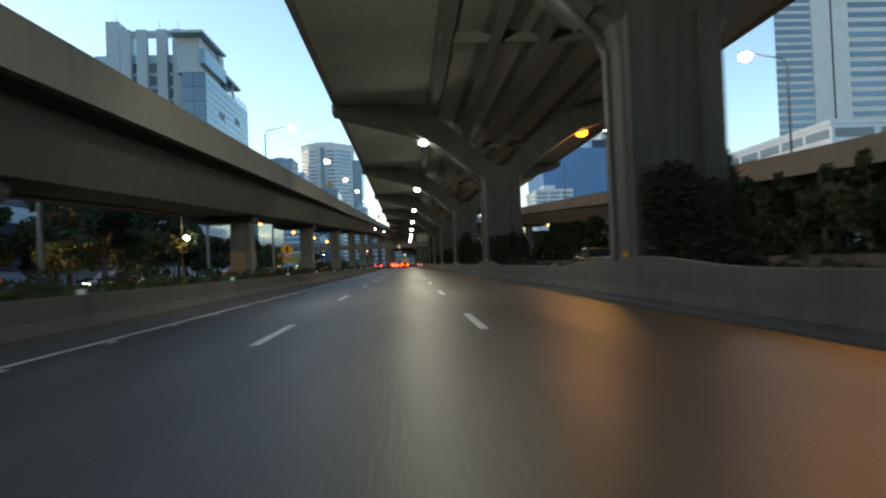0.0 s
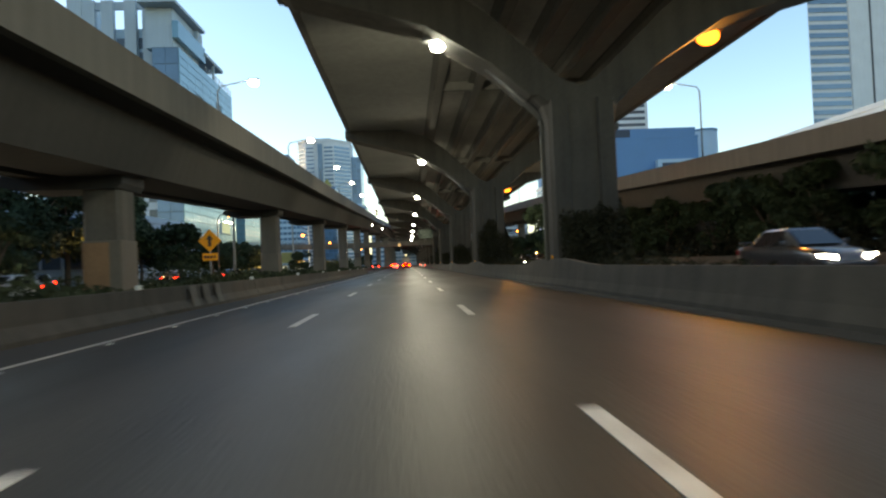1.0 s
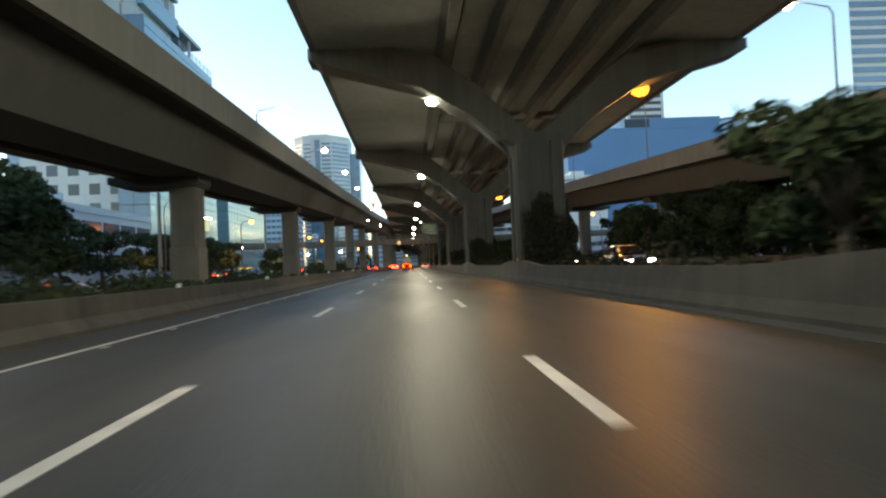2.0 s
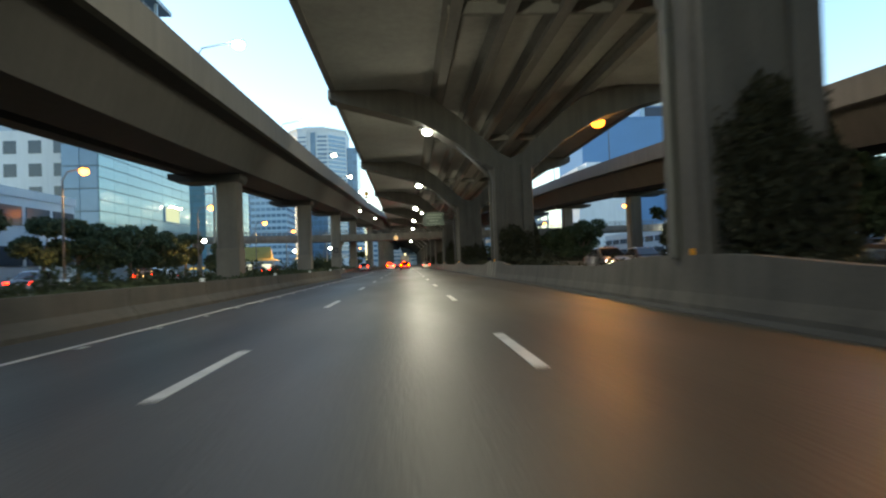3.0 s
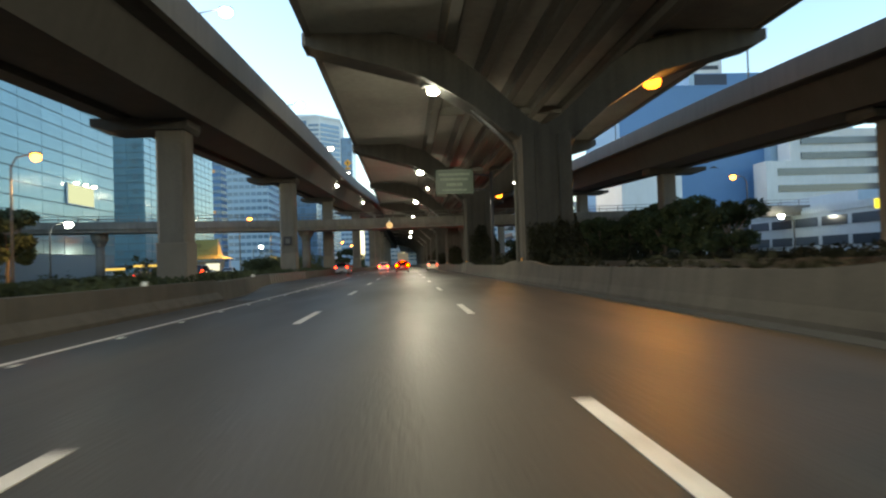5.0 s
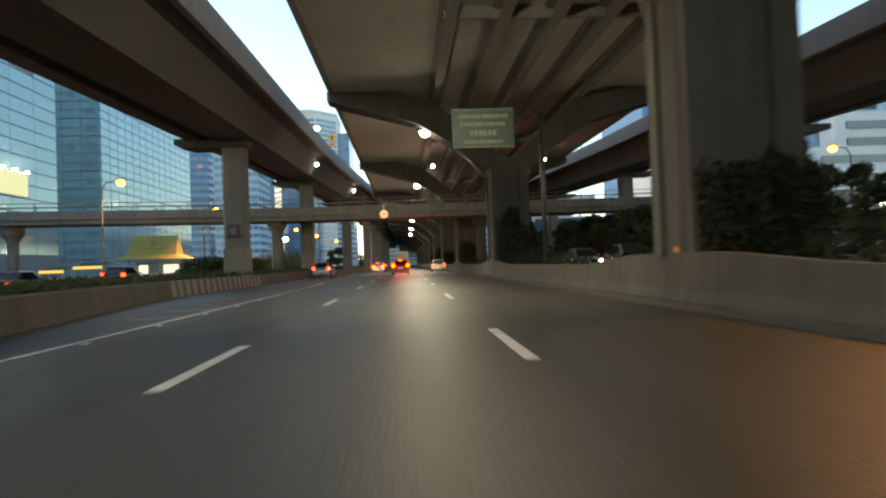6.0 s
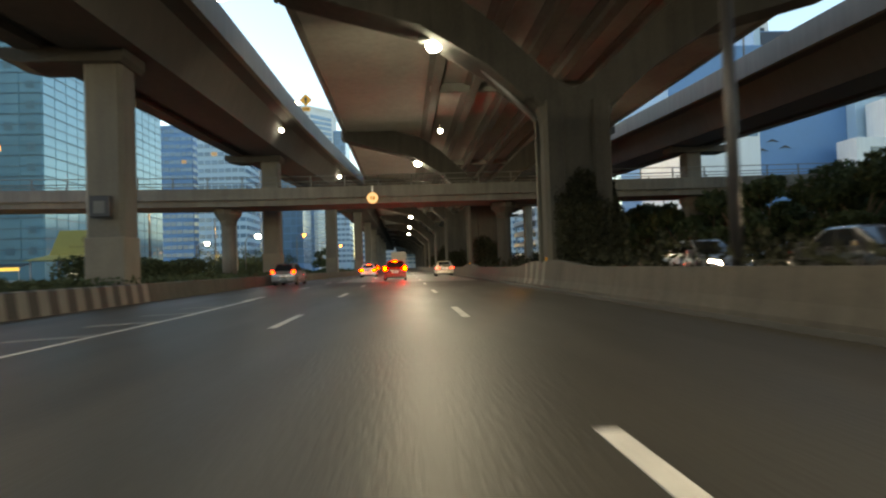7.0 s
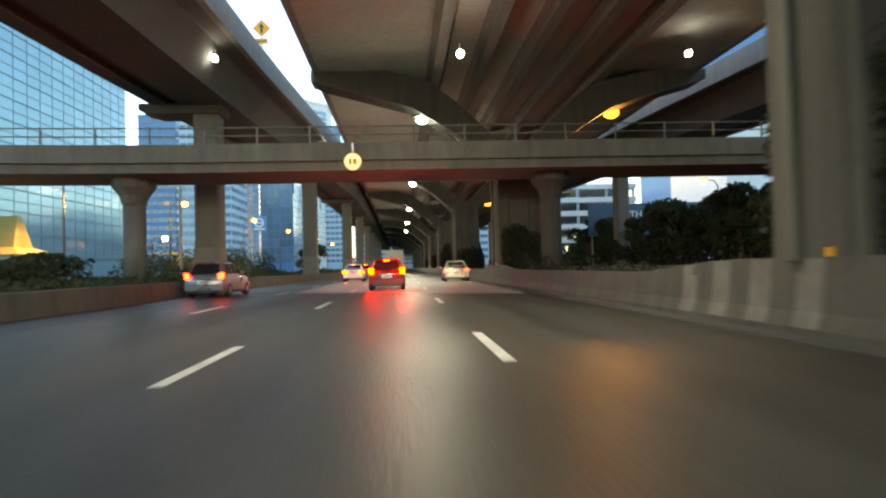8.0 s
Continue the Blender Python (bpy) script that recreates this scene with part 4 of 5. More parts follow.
kinds = [tree("tree", "dark leafy roadside tree with a broad crown", 5, 8.6, 3.6, 5200), tree("tree", "dark leafy roadside tree with a loose crown", 8, 7.0, 2.9, 4200), tree("tree", "small dark leafy roadside tree", 13, 5.0, 2.3, 2600, 0.22)]
spots = [(8.1, 19.8, 2, 40, 0.74), (8.1, 54.0, 2, 200, 0.72), (-31.5, 20, 0, 0, 1.0), (-32, 30, 1, 50, 1.1), (-31, 41, 0, 110, 1.05), (-32.5, 52, 1, 200, 1.0), (-33, 64, 2, 20, 1.1), (-18.4, 26, 2, 60, 1.0), (-18.0, 75, 2, 130, 1.0), (-32, 78, 0, 300, 1.2), (-33, 87, 0, 30, 1.3), (-32, 95, 0, 150, 1.28), (-34, 104, 0, 210, 1.2),
         (-31, 128, 1, 15, 0.9), (-31.6, 133.5, 0, 99, 0.74), (-30.8, 139.5, 1, 140, 0.92), (-31.4, 145.0, 1, 300, 0.86), (-31, 151, 0, 33, 0.74), (-30.7, 157.5, 1, 222, 0.9), (-31.5, 101, 1, 10, 0.95), (-31.5, 112, 2, 80, 1.15), (-32, 124, 1, 260, 0.9), (-32, 136, 2, 30, 1.0), (-17.2, 127, 2, 77, 0.75), (-31.0, 146, 2, 44, 0.95), (-16.5, 285, 2, 10, 1.1),
         (23.0, 31, 1, 0, 0.8), (23.5, 40, 2, 90, 1.05), (31.0, 52, 0, 20, 0.75), (23.4, 62, 2, 170, 1.1), (30.5, 70, 1, 250, 0.8), (33, 82, 0, 80, 0.75), (24, 88, 2, 12, 1.0), (31.0, 94, 1, 140, 0.85), (33.5, 108, 0, 300, 0.75), (33, 120, 1, 45, 0.9), (31.5, 128, 0, 200, 0.72), (33.5, 146, 1, 77, 0.85), (24, 152, 2, 20, 0.95), (32, 160, 0, 123, 0.78), (24.5, 178, 2, 240, 1.0), (33.5, 176, 1, 9, 0.9), (32, 186, 0, 60, 0.7), (33, 206, 1, 111, 0.95), (31, 222, 0, 201, 0.85), (24, 214, 2, 160, 1.2), (30, 240, 0, 5, 0.9), (25, 236, 1, 280, 0.9)]
rng_t = random.Random(77)
for k in range(15):
    spots.append((-33.5 + rng_t.uniform(-2.5, 2.5) + 5.5 * (k % 3), 8 + 4.6 * k + rng_t.uniform(-1, 1), (0, 2, 1)[k % 3] if k % 3 != 2 else 2, rng_t.uniform(0, 360), rng_t.uniform(0.9, 1.2)))
for k in range(34):
    spots.append((32.8 + rng_t.uniform(-1.2, 1.4), 26 + 6.0 * k + rng_t.uniform(-1.5, 1.5), 1 if k % 2 else 0, rng_t.uniform(0, 360), rng_t.uniform(0.8, 1.0)))
for k in range(44):
    spots.append((23.4 + rng_t.uniform(-0.6, 1.4), 20 + 5.2 * k + rng_t.uniform(-1.5, 1.5), 1 if k % 2 else 2, rng_t.uniform(0, 360), rng_t.uniform(0.75, 0.9) if k % 2 else rng_t.uniform(0.9, 1.1)))
spots = [p for p in spots if not (p[0] > 20 and 117 < p[1] < 152 and p[0] < 27) and not (p[0] >= 27 and 142 < p[1] < 178)]
used = set()
for x, y, k, r, s in spots:
    m = pose(x, y, 0.1, 0, 0, r)
    if k not in used:
        used.add(k)
        kinds[k].matrix_world = m
        kinds[k].scale = (s, s, s)
    else:
        c = copy_thing(kinds[k], m)
        c.scale = (s, s, s)


def hedge(name, label, x0, x1, y0, y1, high, n, material, seed, lumpy=0.5, size=0.13):
    """A run of shrubs with an uneven top, denser near its surface."""
    rng = np.random.default_rng(seed)
    px, py = rng.uniform(x0, x1, n), rng.uniform(y0, y1, n)
    top = np.array([high * (1 - lumpy * 0.5 + lumpy * noise.noise(Vector((a * 0.35, b * 0.28, seed)))) for a, b in zip(px, py)])
    pz = 0.08 + (top - 0.08) * rng.uniform(0, 1, n) ** 0.55
    ob = new(name, leaf_mesh(name, np.stack([px, py, pz], 1), size, material, seed))
    return tagged(ob, label, "shrubs", "", "stuff")


hedge("shrubs", "low dark shrubs behind the low barrier", -10.2, -7.1, -10, 70, 1.15, 14000, HEDGE, 21, 0.9)
hedge("shrubs", "low dark shrubs behind the low barrier", -10.2, -7.3, 70, 128, 1.0, 10000, HEDGE, 22, 0.9)
hedge("shrubs", "dense dark shrubs under the ramp", -17.8, -13.4, -5, 150, 1.7, 16000, HEDGE, 23, 1.2, 0.17)
hedge("hedge", "clipped dark hedge behind the striped kerb", -17.5, -9.8, 128, 152, 0.95, 9000, HEDGE, 24, 0.25)
hedge("hedge", "clipped dark hedge behind the striped kerb", -17.8, -10.1, 152, 196, 1.0, 13000, HEDGE, 25, 0.25)
hedge("hedge", "tall clipped dark hedge on the planted strip", -17.6, -13.6, 176, 190, 2.15, 9000, HEDGE, 31, 0.25, 0.15)
hedge("hedge", "rounded dark hedge between the ramp columns", -15.5, -11.0, 190, 300, 1.3, 13000, HEDGE, 26, 0.8, 0.16)
hedge("shrubs", "tall loose shrubs under the frontage lamps", -29.5, -18.5, 228, 262, 4.6, 12000, LEAF, 33, 0.9, 0.19)
hedge("shrubs", "dark shrubs between the two median barriers", 6.4, 8.9, 0, 130, 1.5, 12000, CREEPER, 27, 1.1)
hedge("shrubs", "dark shrubs between the two median barriers", 6.4, 8.9, 130, 290, 1.5, 12000, CREEPER, 28, 1.1)
hedge("shrubs", "dense dark shrubs under the far ramp", 21.4, 34, -5, 120, 3.4, 30000, CREEPER, 29, 1.0, 0.22)
hedge("shrubs", "low dark shrubs beside the far ramp columns", 21.4, 34, 120, 166, 1.5, 9000, CREEPER, 32, 0.6, 0.2)
hedge("shrubs", "dense dark shrubs under the far ramp", 21.4, 34, 166, 300, 3.8, 27000, CREEPER, 30, 1.0, 0.24)


c0, s0 = math.cos, math.sin


def creeper(seed, high, n):
    """Creeper that clothes a pier, ragged at the top and bulging near the ground."""
    rng = np.random.default_rng(seed)
    pts = []
    while len(pts) < n:
        a = rng.uniform(0, 2 * math.pi)
        c, s = math.cos(a), math.sin(a)
        k = 1 / max(abs(c) / 1.32, abs(s) / 1.0)
        top = high * (0.82 + 0.3 * noise.noise(Vector((c * k * 0.8, s * k * 0.8, seed * 1.7)))) * rng.uniform(0.84, 1.04)
        z = top * rng.uniform(0, 1) ** 0.9
        reach = 1.0 + 0.8 * noise.noise(Vector((c * 2.5, s * 2.5, z * 0.9 + seed)))
        thick = 0.5 * max(0.0, 1 - z / (0.75 * high)) ** 0.7 + 0.07
        q = k + thick * reach * rng.uniform(0.1, 1.5)
        if c * q > -1.1:
            pts.append((c * q, s * q, z))
    return leaf_mesh("creeper", pts, 0.1, CREEPER, seed)


creepers = [creeper(40, 4.4, 15000), creeper(41, 3.9, 13000), creeper(42, 4.8, 16000)]
for i, s in enumerate(STATIONS[2:13]):
    ob = tagged(new("creeper", creepers[i % 3]), "dark creeper climbing a concrete pier", "creeper", "creepers on the piers", "stuff")
    ob.matrix_world = pose(CX - 0.13, s, 0.1)


# ---- buildings ----
def building(label, x0, x1, y0, y1, high, wall, glass, floors, bays, side_bays, low=0.0, mode="bands", west=False, lit=(), roof_label=""):
    """A block with its own window pieces on the front (towards the camera) and on the side that faces the road."""
    t = thing("building", label, "building")
    part("wall", box(x0, x1, y0, y1, -0.2, high), wall, t)
    part("roof_rim", box(x0 - 0.15, x1 + 0.15, y0 - 0.15, y1 + 0.15, high + 0.004, high + 0.9), wall, t)
    part("plant_room", box(x0 + (x1 - x0) * 0.3, x0 + (x1 - x0) * 0.62, y0 + (y1 - y0) * 0.3, y0 + (y1 - y0) * 0.7, high + 0.004, high + 3.2), wall, t)
    fh = (high - low) / floors
    w, d = (x1 - x0) / bays, (y1 - y0) / side_bays
    deep = 0.12
    if mode == "bands":
        front = to_mesh("window_band", box(0.08 * w, w * 0.92, -deep, 0.02, 0, fh * 0.48), glass)
        side = to_mesh("window_band", box(-0.02, deep, 0.08 * d, d * 0.92, 0, fh * 0.48), glass)
        lift = fh * 0.3
    else:
        front = to_mesh("glass_panel", box(0.03 * w, w * 0.97, -deep, 0.02, 0, fh * 0.94), glass)
        side = to_mesh("glass_panel", box(-0.02, deep, 0.03 * d, d * 0.97, 0, fh * 0.94), glass)
        lift = fh * 0.03
    front_lit = front.copy()
    front_lit.materials[0] = ROOM_GLOW
    rng = random.Random(int(x0 * 7 + y0))
    for f in range(floors):
        z = low + f * fh + lift
        for b in range(bays):
            on = rng.random() < (lit[0] if lit else 0)
            part("window", front_lit if on else front, glass, t, at=(x0 + b * w, y0, z))
        for b in range(side_bays):
            if west:
                part("window", side, glass, t, at=(x0 - 0.1, y0 + b * d, z))
            else:
                part("window", side, glass, t, at=(x1, y0 + b * d, z))
    return t


# west side
bl = thing("building", "pale blue-grey office tower with fins, glass wing and roof terrace", "building")
part("wall", box(-84, -58.3, 186, 222, -0.2, 62), PALE_BLUE_WALL, bl)
part("corner_tower", box(-80.1, -76.65, 184.4, 196, -0.2, 71), GREY_WALL, bl)
for x0, x1 in ((-76.6, -73.6), (-72.1, -69.2), (-66.6, -63.8), (-62.3, -59.8)):
    part("fin", box(x0, x1, 184.5, 185.9, -0.2, 68.7, 0.05), GREY_WALL, bl)
part("head_beam", box(-76.6, -59.8, 185.2, 185.85, 66.6, 68.5), GREY_WALL, bl)
pod = part("podium", box(-80, -58.35, 183.6, 184.35, -0.2, 27), WHITE_WALL, bl, "white lower front with square dark windows")
sq = to_mesh("window", box(-1.1, 1.1, -0.08, 0.05, 0, 2.3), DARK_GLASS)
for f in range(6):
    for b in range(5):
        part("window", sq, DARK_GLASS, pod, at=(-77.8 + 4.3 * b, 183.6, 2.4 + 4.1 * f))
slot = to_mesh("window", box(-0.5, 0.5, -0.1, 0.02, 0, 2.7), DARK_GLASS)
for k in range(16):
    for x, w in ((-72.85, 1.3), (-67.9, 2.2), (-63.05, 1.3)):
        part("window", slot, DARK_GLASS, bl, at=Matrix.Translation((x, 185.99, 3 + 3.6 * k)) @ Matrix.Diagonal((w, 1, 1, 1)))
wing = part("glass_wing", box(-58.2, -52.1, 179.2, 226, -0.2, 55.0), JOINT, bl, "wing clad in pale cyan glass with dark joints")
side_pane = to_mesh("glass_panel", box(-0.1, 0.14, 0.03, 5.8, 0.06, 1.86), CYAN_GLASS)
front_pane = to_mesh("glass_panel", box(0.04, 2.98, -0.12, 0.1, 0.06, 3.78), BLUE_GLASS)
for f in range(13):
    for b in range(8):
        for h in (0.0, 1.95):
            if (f, b, h) in ((11, 5, 0.0), (10, 2, 1.95), (9, 4, 0.0), (6, 6, 1.95)):
                continue
            part("glass_panel", side_pane, CYAN_GLASS, wing, at=(-52.1, 179.2 + 5.85 * b, 4.2 + 3.9 * f + h))
    for b in range(2):
        part("glass_panel", front_pane, BLUE_GLASS, wing, at=(-58.2 + 3.05 * b, 179.2, 4.2 + 3.9 * f))
part("upper_box", box(-59.7, -53.4, 179.6, 199, 55.004, 64.6), GREY_WALL, bl)
part("upper_slab", box(-53.35, -51.9, 179.0, 200, 57.2, 61.2), CYAN_GLASS, bl, "pale glass band over a dark recess")
part("roof", loft([[(-60.2, y, z), (-51.6, y, z), (-51.6, y, z + 0.7), (-60.2, y, z + 0.7)] for y, z in ((176.0, 64.61), (199.5, 65.2))]), GREY_WALL, bl)
part("step_wall", box(-58, -52.4, 195.5, 199.4, 61.25, 64.6), GREY_WALL, bl)
part("roof_canopy", box(-57.5, -51.6, 199.6, 216, 59.2, 60.1), GREY_WALL, bl)
for x in (-52.3, -57):
    part("canopy_post", box(x - 0.3, x + 0.3, 208, 208.6, 55, 59.198), GREY_WALL, bl)
for z in (55.6, 56.2, 56.8):
    part("terrace_rail", tube([(-52.2, 200, z), (-52.2, 226, z)], 0.07, 6), STEEL, bl)
for k in range(9):
    part("terrace_post", box(-52.28, -52.12, 201 + 3.1 * k, 201.16 + 3.1 * k, 54.99, 56.9), STEEL, bl)
for x, y, h in ((-77.5, 185.4, 73.5), (-61.0, 186, 71.5), (-66, 185.5, 71)):
    part("aerial", tube([(x, y, 68), (x, y, h)], 0.08, 6), STEEL, bl)
tb = building("long teal glass office block with small opening sashes", -100, -54, 245, 294, 42, TEAL_GLASS, TEAL_GLASS, 12, 14, 14, low=4, mode="panels", lit=(0.015,))


rail_f, rail_s = to_mesh("transom", box(-100, -54, 244.84, 244.99, 0, 0.12), JOINT), to_mesh("transom", box(-54.01, -53.84, 245, 294, 0, 0.12), JOINT)
for k in range(25):
    for me in (rail_f, rail_s):
        part("transom", me, JOINT, tb, at=(0, 0, 3.9 + 1.583 * k))
sash = to_mesh("sash", box(-0.62, 0.62, -0.05, 0.0, 0, 1.15, 0.02), SASH)
for f in range(12):
    for b in range(14):
        if b % 2 or f % 3 == 0:
            part("sash", sash, SASH, tb, at=(-100 + 3.286 * (b + 0.5), 244.88, 4.75 + 3.167 * f))
tw = thing("building", "tall faceted white tower with blue window bands", "building")
PLAN = [(-90, 590), (-82, 580), (-59, 580), (-46, 594), (-46, 625), (-90, 625)]
part("wall", loft([[(x, y, z) for x, y in PLAN] for z in (-0.2, 108)]), WHITE_WALL, tw)
part("roof_rim", loft([[(x + (0.4 if x > -68 else -0.4), y - 0.4, z) for x, y in PLAN] for z in (108.004, 109.6)]), WHITE_WALL, tw)
part("plant_room", box(-79, -62, 590, 612, 108.1, 112.5, 0.1), GREY_WALL, tw)


def facet_band(a, b, high, out=0.25):
    """A window band along the wall from a to b, set slightly proud."""
    d = Vector((b[0] - a[0], b[1] - a[1], 0)).normalized()
    n = Vector((d.y, -d.x, 0)) * out
    p, q = Vector((*a, 0)) + d * 0.6, Vector((*b, 0)) - d * 0.6
    return loft([[v + Vector((0, 0, z)) for v in (p, q, q + n, p + n)] for z in (0, high)])


bands = [to_mesh("window_band", facet_band((-90, 590), (-82, 580), 1.3), BLUE_GLASS), to_mesh("window_band", facet_band((-82, 580), (-75, 580), 1.1), BLUE_GLASS),
         to_mesh("window_band", facet_band((-67.5, 580), (-59, 580), 1.7), BLUE_GLASS), to_mesh("window_band", facet_band((-59, 580), (-46, 594), 2.3), BLUE_GLASS)]
for k in range(29):
    for me in bands:
        part("window_band", me, BLUE_GLASS, tw, at=(0, 0, 8 + 3.35 * k))
part("glass_shaft", box(-72.2, -68.2, 579.5, 579.95, 4, 106), BLUE_GLASS, tw, "dark glass strip up the front")
for x in (-75, -72.8, -68):
    part("rib", box(x, x + 0.6, 579.0, 579.96, 0, 108), WHITE_WALL, tw)
building("blue tower beside the tall white tower", -52, -38, 600, 640, 96, BLUE_WALL, BLUE_GLASS, 20, 4, 4, low=6, mode="panels")
building("plain blue-grey slab block far off", -112, -90, 540, 570, 90, BLUE_WALL, BLUE_GLASS, 18, 5, 4, low=6, mode="panels")
building("blue-grey slab block behind the tall tower", -128, -100, 660, 680, 92, BLUE_WALL, BLUE_GLASS, 22, 5, 4, low=6, mode="bands")
# Added block that hides a gap of bright low sky between the piers.
building("broad grey filler block far beyond the car park", 44, 92, 520, 545, 34, GREY_WALL, BLUE_GLASS, 8, 10, 4, low=4, mode="bands", west=True)
building("slim blue glass tower with lit rooms", -100, -86, 420, 440, 62, BLUE_WALL, BLUE_GLASS, 18, 6, 5, low=4, mode="bands", lit=(0.02,))
building("pale banded residential tower", -78, -60, 400, 425, 58, PALE_BLUE_WALL, BLUE_GLASS, 17, 7, 6, low=4, mode="bands", lit=(0.015,))
building("plain blue slab tower block", -56, -43, 430, 455, 50, BLUE_WALL, BLUE_GLASS, 14, 5, 6, low=4, mode="panels")
building("pale blue residential tower", -40, -30, 520, 545, 46, PALE_BLUE_WALL, BLUE_GLASS, 14, 4, 5, low=4, mode="bands")
py = building("block with a lit pyramid roof", -72, -55, 556, 575, 58, BLUE_WALL, BLUE_GLASS, 12, 5, 4, low=4, mode="panels")
part("pyramid_roof", loft([[(-72, 556, 58.9), (-55, 556, 58.9), (-55, 575, 58.9), (-72, 575, 58.9)], [(-64, 565, 74), (-63, 565, 74), (-63, 566, 74), (-64, 566, 74)]]), YELLOW_ROOF, py)
building("low grey shop row with lit fronts", -52, -38, 96, 142, 9, GREY_WALL, DARK_GLASS, 2, 6, 9, low=1, mode="bands", lit=(0.3,))
building("low grey shop row with a few lit windows", -58, -40, 20, 93, 11, GREY_WALL, DARK_GLASS, 3, 6, 8, low=1, mode="bands", lit=(0.15,))

# Backdrop blocks added to cover the bright horizon under the deck.
for x0, x1, y0, h in ((-36, -19, 690, 40), (-17, -3, 720, 34), (-1, 16, 700, 28), (18, 34, 730, 36), (36, 60, 690, 30)):
    building("plain blue-grey filler block far down the road", x0, x1, y0, y0 + 18, h, GREY_WALL, BLUE_GLASS, 8, 4, 2, low=3, mode="bands")

# east side
hr = thing("building", "very tall white tower with thin blue window bands", "building")
part("wall", loft([[(148, 250, z), (206, 250, z), (206, 264, z), (162, 264, z)] for z in (-0.2, 135)]), WHITE_WALL, hr)
part("roof_rim", loft([[(147.8, 249.8, z), (206.2, 249.8, z), (206.2, 264.2, z), (161.8, 264.2, z)] for z in (135.004, 136.5)]), WHITE_WALL, hr)
band_a = to_mesh("window_band", box(148.2, 162.6, 249.75, 250.02, 0, 1.75), BLUE_GLASS)
band_b = to_mesh("window_band", box(178.4, 205.8, 249.75, 250.02, 0, 1.9), BLUE_GLASS)
for k in range(42):
    part("window_band", band_a, BLUE_GLASS, hr, at=(0, 0, 5 + 3.1 * k))
for k in range(33):
    part("window_band", band_b, BLUE_GLASS, hr, at=(0, 0, 5 + 3.95 * k))
part("pier_strip", box(163.0, 178.0, 249.5, 249.97, 0, 135), WHITE_WALL, hr)
part("joint", box(170.6, 171.3, 249.4, 249.498, 0, 135), DARK_METAL, hr)
building("low pale building with long balconies", 80, 125, 118, 160, 24, WHITE_WALL, DARK_GLASS, 6, 5, 5, low=3, west=True, lit=(0.1,))
br = thing("building", "large blue windowless mall block with a round stair tower", "building")
part("wall", box(62, 131, 289, 324, -0.2, 49), BLUE_WALL, br)
part("roof_rim", box(61.87, 131.13, 288.87, 324.13, 49.004, 49.7), BLUE_WALL, br)
part("upper_hall", box(83.3, 122.5, 290, 320, 49.75, 53.4), BLUE_WALL, br)
# Flat panel set proud; the shade of a recess is in its colour.
part("recess", box(84.9, 94.5, 289.8, 290.05, 49.8, 53.1), RECESS_SHADE, br, "flat dark panel coloured like a shaded opening")
part("recess_frame", box(83.4, 84.8, 289.75, 290.05, 49.75, 54.2), PALE_BLUE_WALL, br)
part("stair_drum", loft([[(127 + 5.5 * math.cos(a), 292.5 + 5.5 * math.sin(a), z) for a in (math.pi * k / 12 for k in range(24))] for z in (0, 51.5)]), PALE_BLUE_WALL, br, smooth=True)
part("drum_rim", loft([[(127 + 5.65 * math.cos(a), 292.5 + 5.65 * math.sin(a), z) for a in (math.pi * k / 12 for k in range(24))] for z in (51.504, 52.3)]), BLUE_WALL, br, smooth=True)
for x, z in ((86, 27.0), (83.5, 24.9), (89, 25.5)):
    part("wall_mark", loft([[(x - 1.5, y, z), (x, y, z + 0.75), (x + 1.5, y, z + 0.1), (x, y, z + 0.3)] for y in (288.7, 288.97)]), DARK_METAL, br)
part("pale_annex", box(104.2, 124, 285.7, 288.9, 0, 39.7), PALE_BLUE_WALL, br)
# Also a flat panel, with the recess's shade painted in.
part("annex_recess", box(106, 122, 285.5, 285.72, 36.4, 38.2), RECESS_SHADE, br)
building("white tower with dark window bands behind the mall", 112, 131, 365, 385, 92, WHITE_WALL, DARK_GLASS, 26, 1, 1, low=4, west=True)
building("pale plain block beyond the cross bridge", 53, 68, 262, 284, 28, WHITE_WALL, BLUE_GLASS, 3, 3, 2, low=23, west=True)
sw_ = thing("building", "stepped white block with dark window bands", "building")
part("wall", box(98.4, 134, 278, 284.5, -0.2, 25.8), WHITE_WALL, sw_)
part("upper_wall", box(105.6, 134, 278.3, 284.4, 25.804, 34.3), WHITE_WALL, sw_)
for x0, z0, z1 in ((101.6, 21.7, 23.7), (101.6, 17.2, 19.1), (108.5, 26.1, 27.9), (108.5, 30.2, 32.0)):
    part("window_band", box(x0, 133, 277.86, 278.35, z0, z1), DARK_GLASS, sw_)
pk = thing("building", "white open car park with stacked floors", "building")
for k in range(6):
    part("floor_slab", box(32, 52, 300, 330, 2.6 + 2.9 * k, 3.7 + 2.9 * k), WHITE_WALL, pk)
for x in (32.4, 38.8, 45.2, 51.2):
    for y in (300.3, 314, 329):
        part("column", box(x, x + 0.5, y, y + 0.5, 0, 17.2), GREY_WALL, pk)
building("long low grey building beyond the ramp", 50, 92, 30, 110, 7, GREY_WALL, DARK_GLASS, 2, 7, 12, low=1, west=True, lit=(0.15,))
building("long low building behind the trees", 54, 80, 170, 240, 6, GREY_WALL, DARK_GLASS, 2, 6, 12, low=1, west=True, lit=(0.15,))

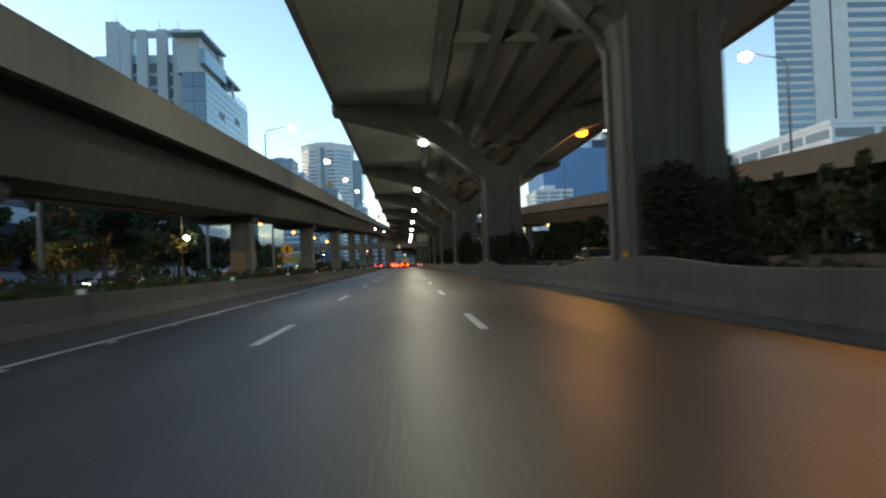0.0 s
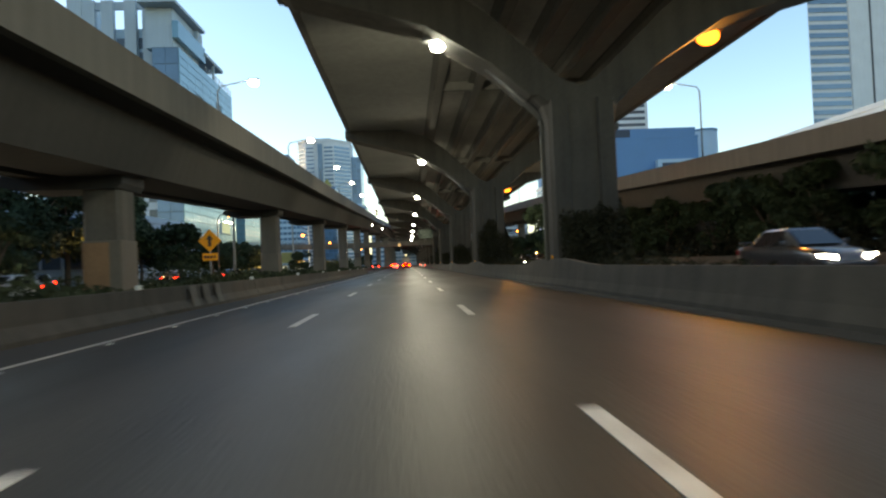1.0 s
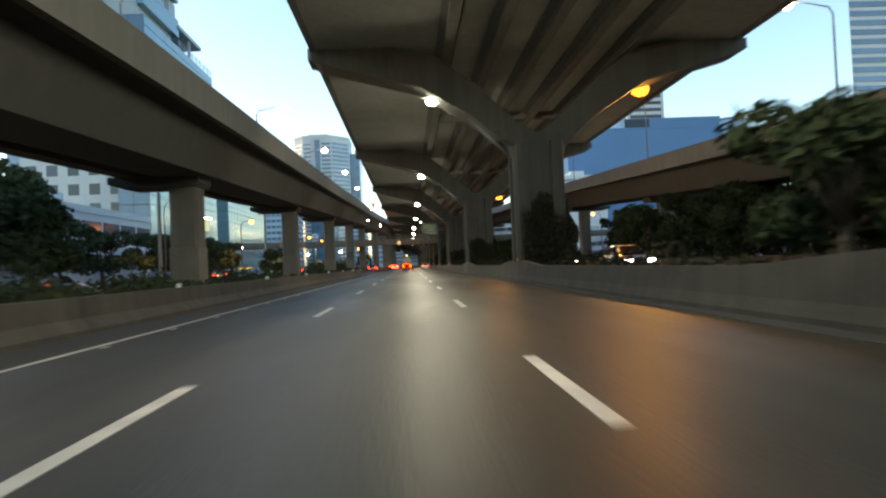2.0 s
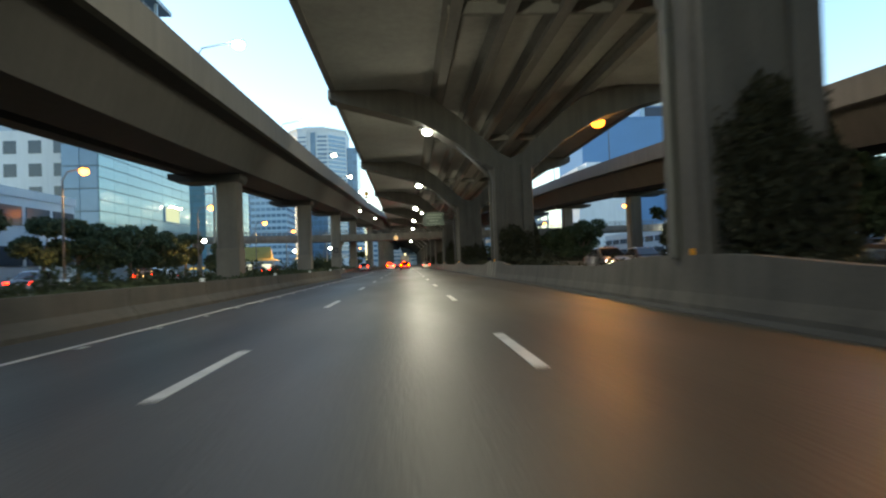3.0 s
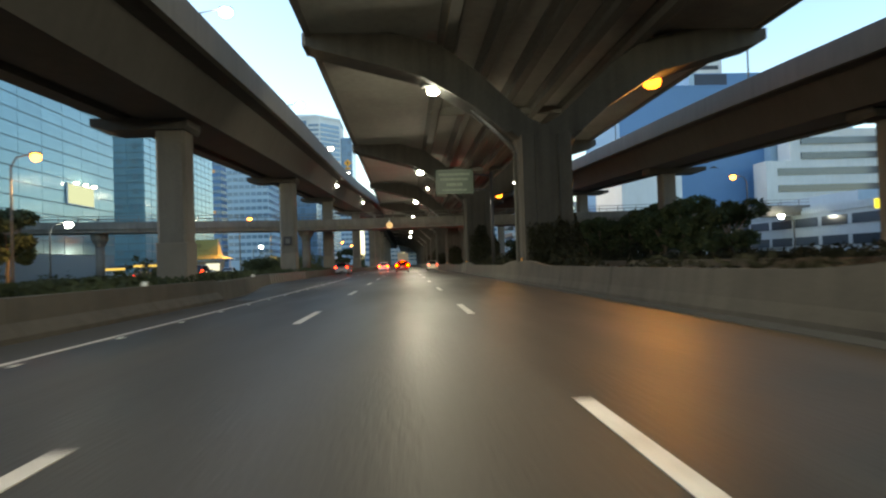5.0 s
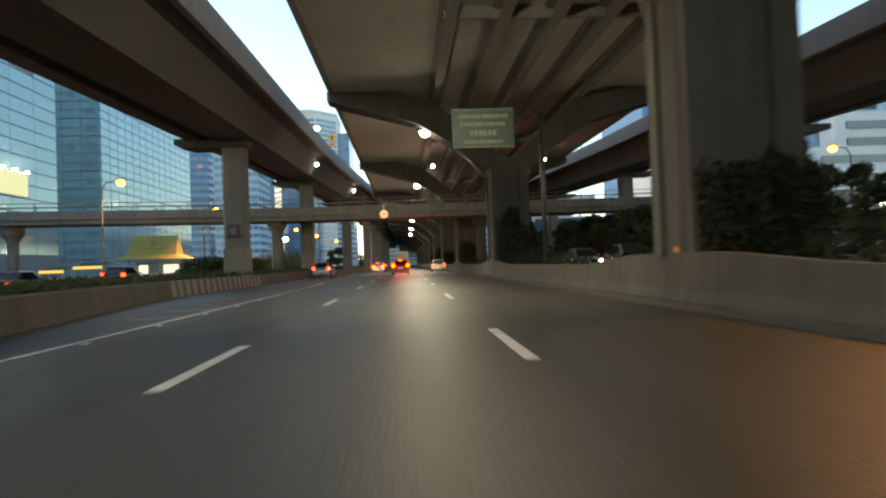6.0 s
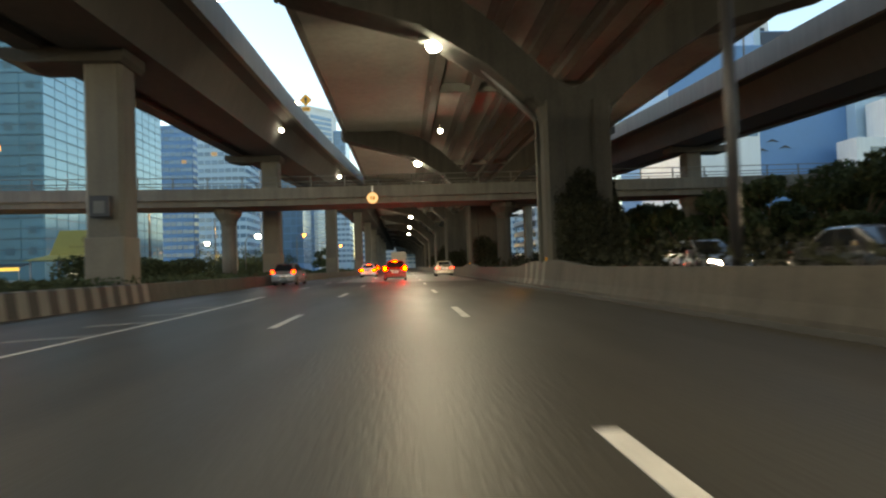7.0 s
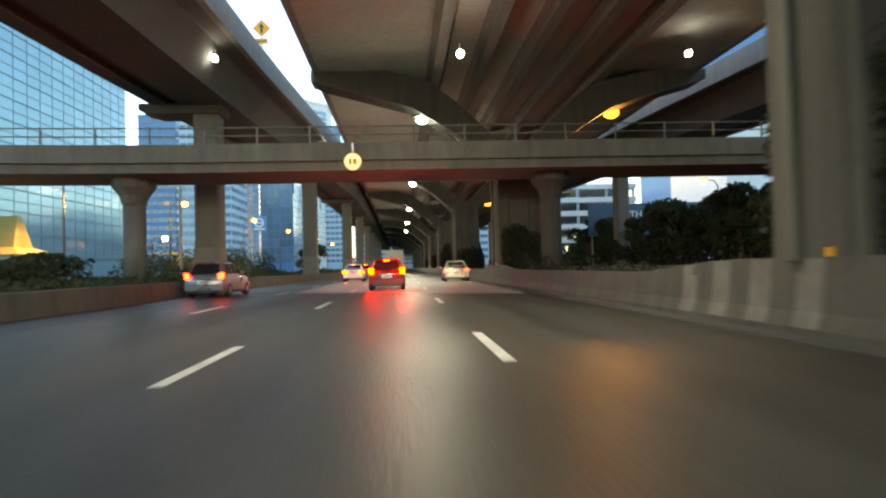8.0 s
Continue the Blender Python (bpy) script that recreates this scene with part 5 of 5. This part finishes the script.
# yellow roofed kiosk on the frontage
ks = thing("kiosk", "open kiosk with a steep yellow roof and lit inside", "kiosk", (-33.6, 215, 0))
part("roof", loft([[(-5.2, -3.2, 2.9), (4.6, -3.2, 2.9), (4.6, 3.2, 2.9), (-5.2, 3.2, 2.9)], [(-3.4, -1.4, 3.5), (3.2, -1.4, 3.5), (3.2, 1.4, 3.5), (-3.4, 1.4, 3.5)], [(-2.9, -0.25, 6.1), (2.9, -0.25, 6.1), (2.9, 0.25, 6.1), (-2.9, 0.25, 6.1)]]), YELLOW_ROOF, ks)
for x in (-4.6, -1.6, 1.4, 4.0):
    for y in (-2.8, 2.8):
        part("post", tube([(x, y, -0.1), (x, y, 2.95)], 0.09, 8), STEEL, ks, smooth=True)
part("counter", box(-2.5, 2.5, -0.6, 0.6, -0.02, 1.05, 0.03), WHITE_WALL, ks)
part("back_wall", box(-3.4, 3.4, 1.5, 1.6, 0.0, 2.6), GREY_WALL, ks)
for x0, x1 in ((-2.9, -1.7), (0.4, 2.6)):
    part("lit_window", box(x0, x1, 1.44, 1.495, 0.9, 2.2, 0.01), SHOP_GLOW, ks, "lit window inside the kiosk")


def on_slope(u, v, off):
    """A point on the front slope of the roof, u across and v up it."""
    return (u, -1.4 + 1.15 * v - 0.91 * off, 3.5 + 2.6 * v + 0.4 * off)


part("emblem", loft([[on_slope(0.45 * math.cos(a), 0.62 + 0.16 * math.sin(a), o) for a in (math.pi * k / 9 for k in range(18))] for o in (0.01, 0.04)]), OCHRE, ks, "plain dark round mark on the roof")
for k in range(9):
    part("print_bar", loft([[on_slope(-1.5 + 0.34 * k + dx, v, o) for dx, v in ((0, 0.27), (0.26, 0.27), (0.26, 0.34), (0, 0.34))] for o in (0.01, 0.03)]), OCHRE, ks)
for x0, x1, z in ((-48.4, -45.2, 1.55), (-44.0, -40.2, 1.95)):
    kg = thing("market_stall", "low dark stall with a yellow lit awning edge", "stall", (x0, 215, 0), group="lit stalls")
    w = x1 - x0
    part("awning", loft([[(0, y, zz), (w, y, zz), (w, y, zz + 0.07), (0, y, zz + 0.07)] for y, zz in ((-1.2, z + 0.3), (1.2, z + 0.75))]), DARK_METAL, kg)
    part("light_strip", box(0.0, w, -1.26, -1.205, z, z + 0.36, 0.01), STRIP_GLOW, kg, "lit yellow strip")
    part("counter", box(0.2, w - 0.2, -0.6, 0.5, -0.02, 0.95, 0.03), GREY_WALL, kg)
    for x in (0.1, w - 0.1):
        for y in (-1.1, 1.1):
            part("post", tube([(x, y, -0.1), (x, y, z + (0.34 if y < 0 else 0.74))], 0.05, 6), STEEL, kg, smooth=True)

# lit board and small white sign on the frontage
bb = thing("billboard", "lit pale green billboard on the glass wing with three lamps", "billboard", (-51.93, 213.5, 0))
part("board", box(0.0, 0.25, -4.4, 4.4, 12.0, 15.4, 0.03), GREY_WALL, bb)
part("lit_face", box(0.252, 0.27, -4.2, 4.2, 12.2, 15.2), glow("billboard_face", (0.7, 0.85, 0.6), 0.42), bb)
for y in (-2.8, 0.0, 2.8):
    sp = part("lamp_arm", tube([(0.1, y, 15.3), (0.9, y, 15.5)], 0.05, 6), DARK_METAL, bb)
    part("lamp", disc((0.95, y, 15.4), 0.32, 0.16, "z", 12), WARM_GLOW, sp)
bs = thing("shop_sign", "large blue sign with a plain white round mark on a post", "sign", (-49, 394, 0))
part("board", box(-2.6, 2.6, -0.2, 0.2, 15.2, 20.4, 0.08), BLUE_WALL, bs)
part("mark", loft([[(r * math.cos(a), y, 18.1 + r * math.sin(a)) for a in (2 * math.pi * k / 24 for k in range(24))] for r, y in ((1.7, -0.21), (1.7, -0.28), (1.15, -0.28), (1.15, -0.21))], caps=False), SIGN_WHITE, bs)
part("mark_bar", box(-1.1, 1.4, -0.27, -0.21, 17.8, 18.3), SIGN_WHITE, bs)
part("mark_bar", box(-1.9, 1.9, -0.27, -0.21, 15.6, 16.1), SIGN_WHITE, bs)
part("post", tube([(0, 0.3, -0.1), (0, 0.3, 20.0)], 0.3, 8), STEEL, bs, smooth=True)
# lit square board on a bent post and yellow light boxes by the far frontage road
lb = thing("lit_sign", "square lit pale yellow board hung from a bent post", "sign", (40.0, 155, 0))
part("board", box(-0.95, 0.95, -0.12, 0.12, 7.1, 9.0, 0.04), glow("square_board_face", (1.0, 0.78, 0.42), 0.75), lb)
part("post", tube([(5.6, 0, -0.1), (5.0, 0, 7.2), (4.2, 0, 8.8), (2.8, 0, 9.15), (-0.9, 0, 9.15)], [0.22, 0.18, 0.14, 0.1, 0.08], 8), CONCRETE, lb, smooth=True)
for x, y in ((40.6, 158), (44.2, 157), (47.3, 157)):
    yb = thing("light_box", "small glowing yellow light box on a short post", "sign", (x, y, 0), group="yellow light boxes")
    part("box", box(-0.9, 0.9, -0.15, 0.15, 4.5, 5.3, 0.04), glow("yellow_box_face", (1.0, 0.9, 0.08), 0.8), yb)
    part("post", tube([(0, 0.1, -0.1), (0, 0.1, 4.6)], 0.07, 6), STEEL, yb, smooth=True)

# far wood and distance to close the view
hedge("far_trees", "far dark tree line", -400, 400, 900, 960, 16, 9000, LEAF, 60, 0.8, 3.2)
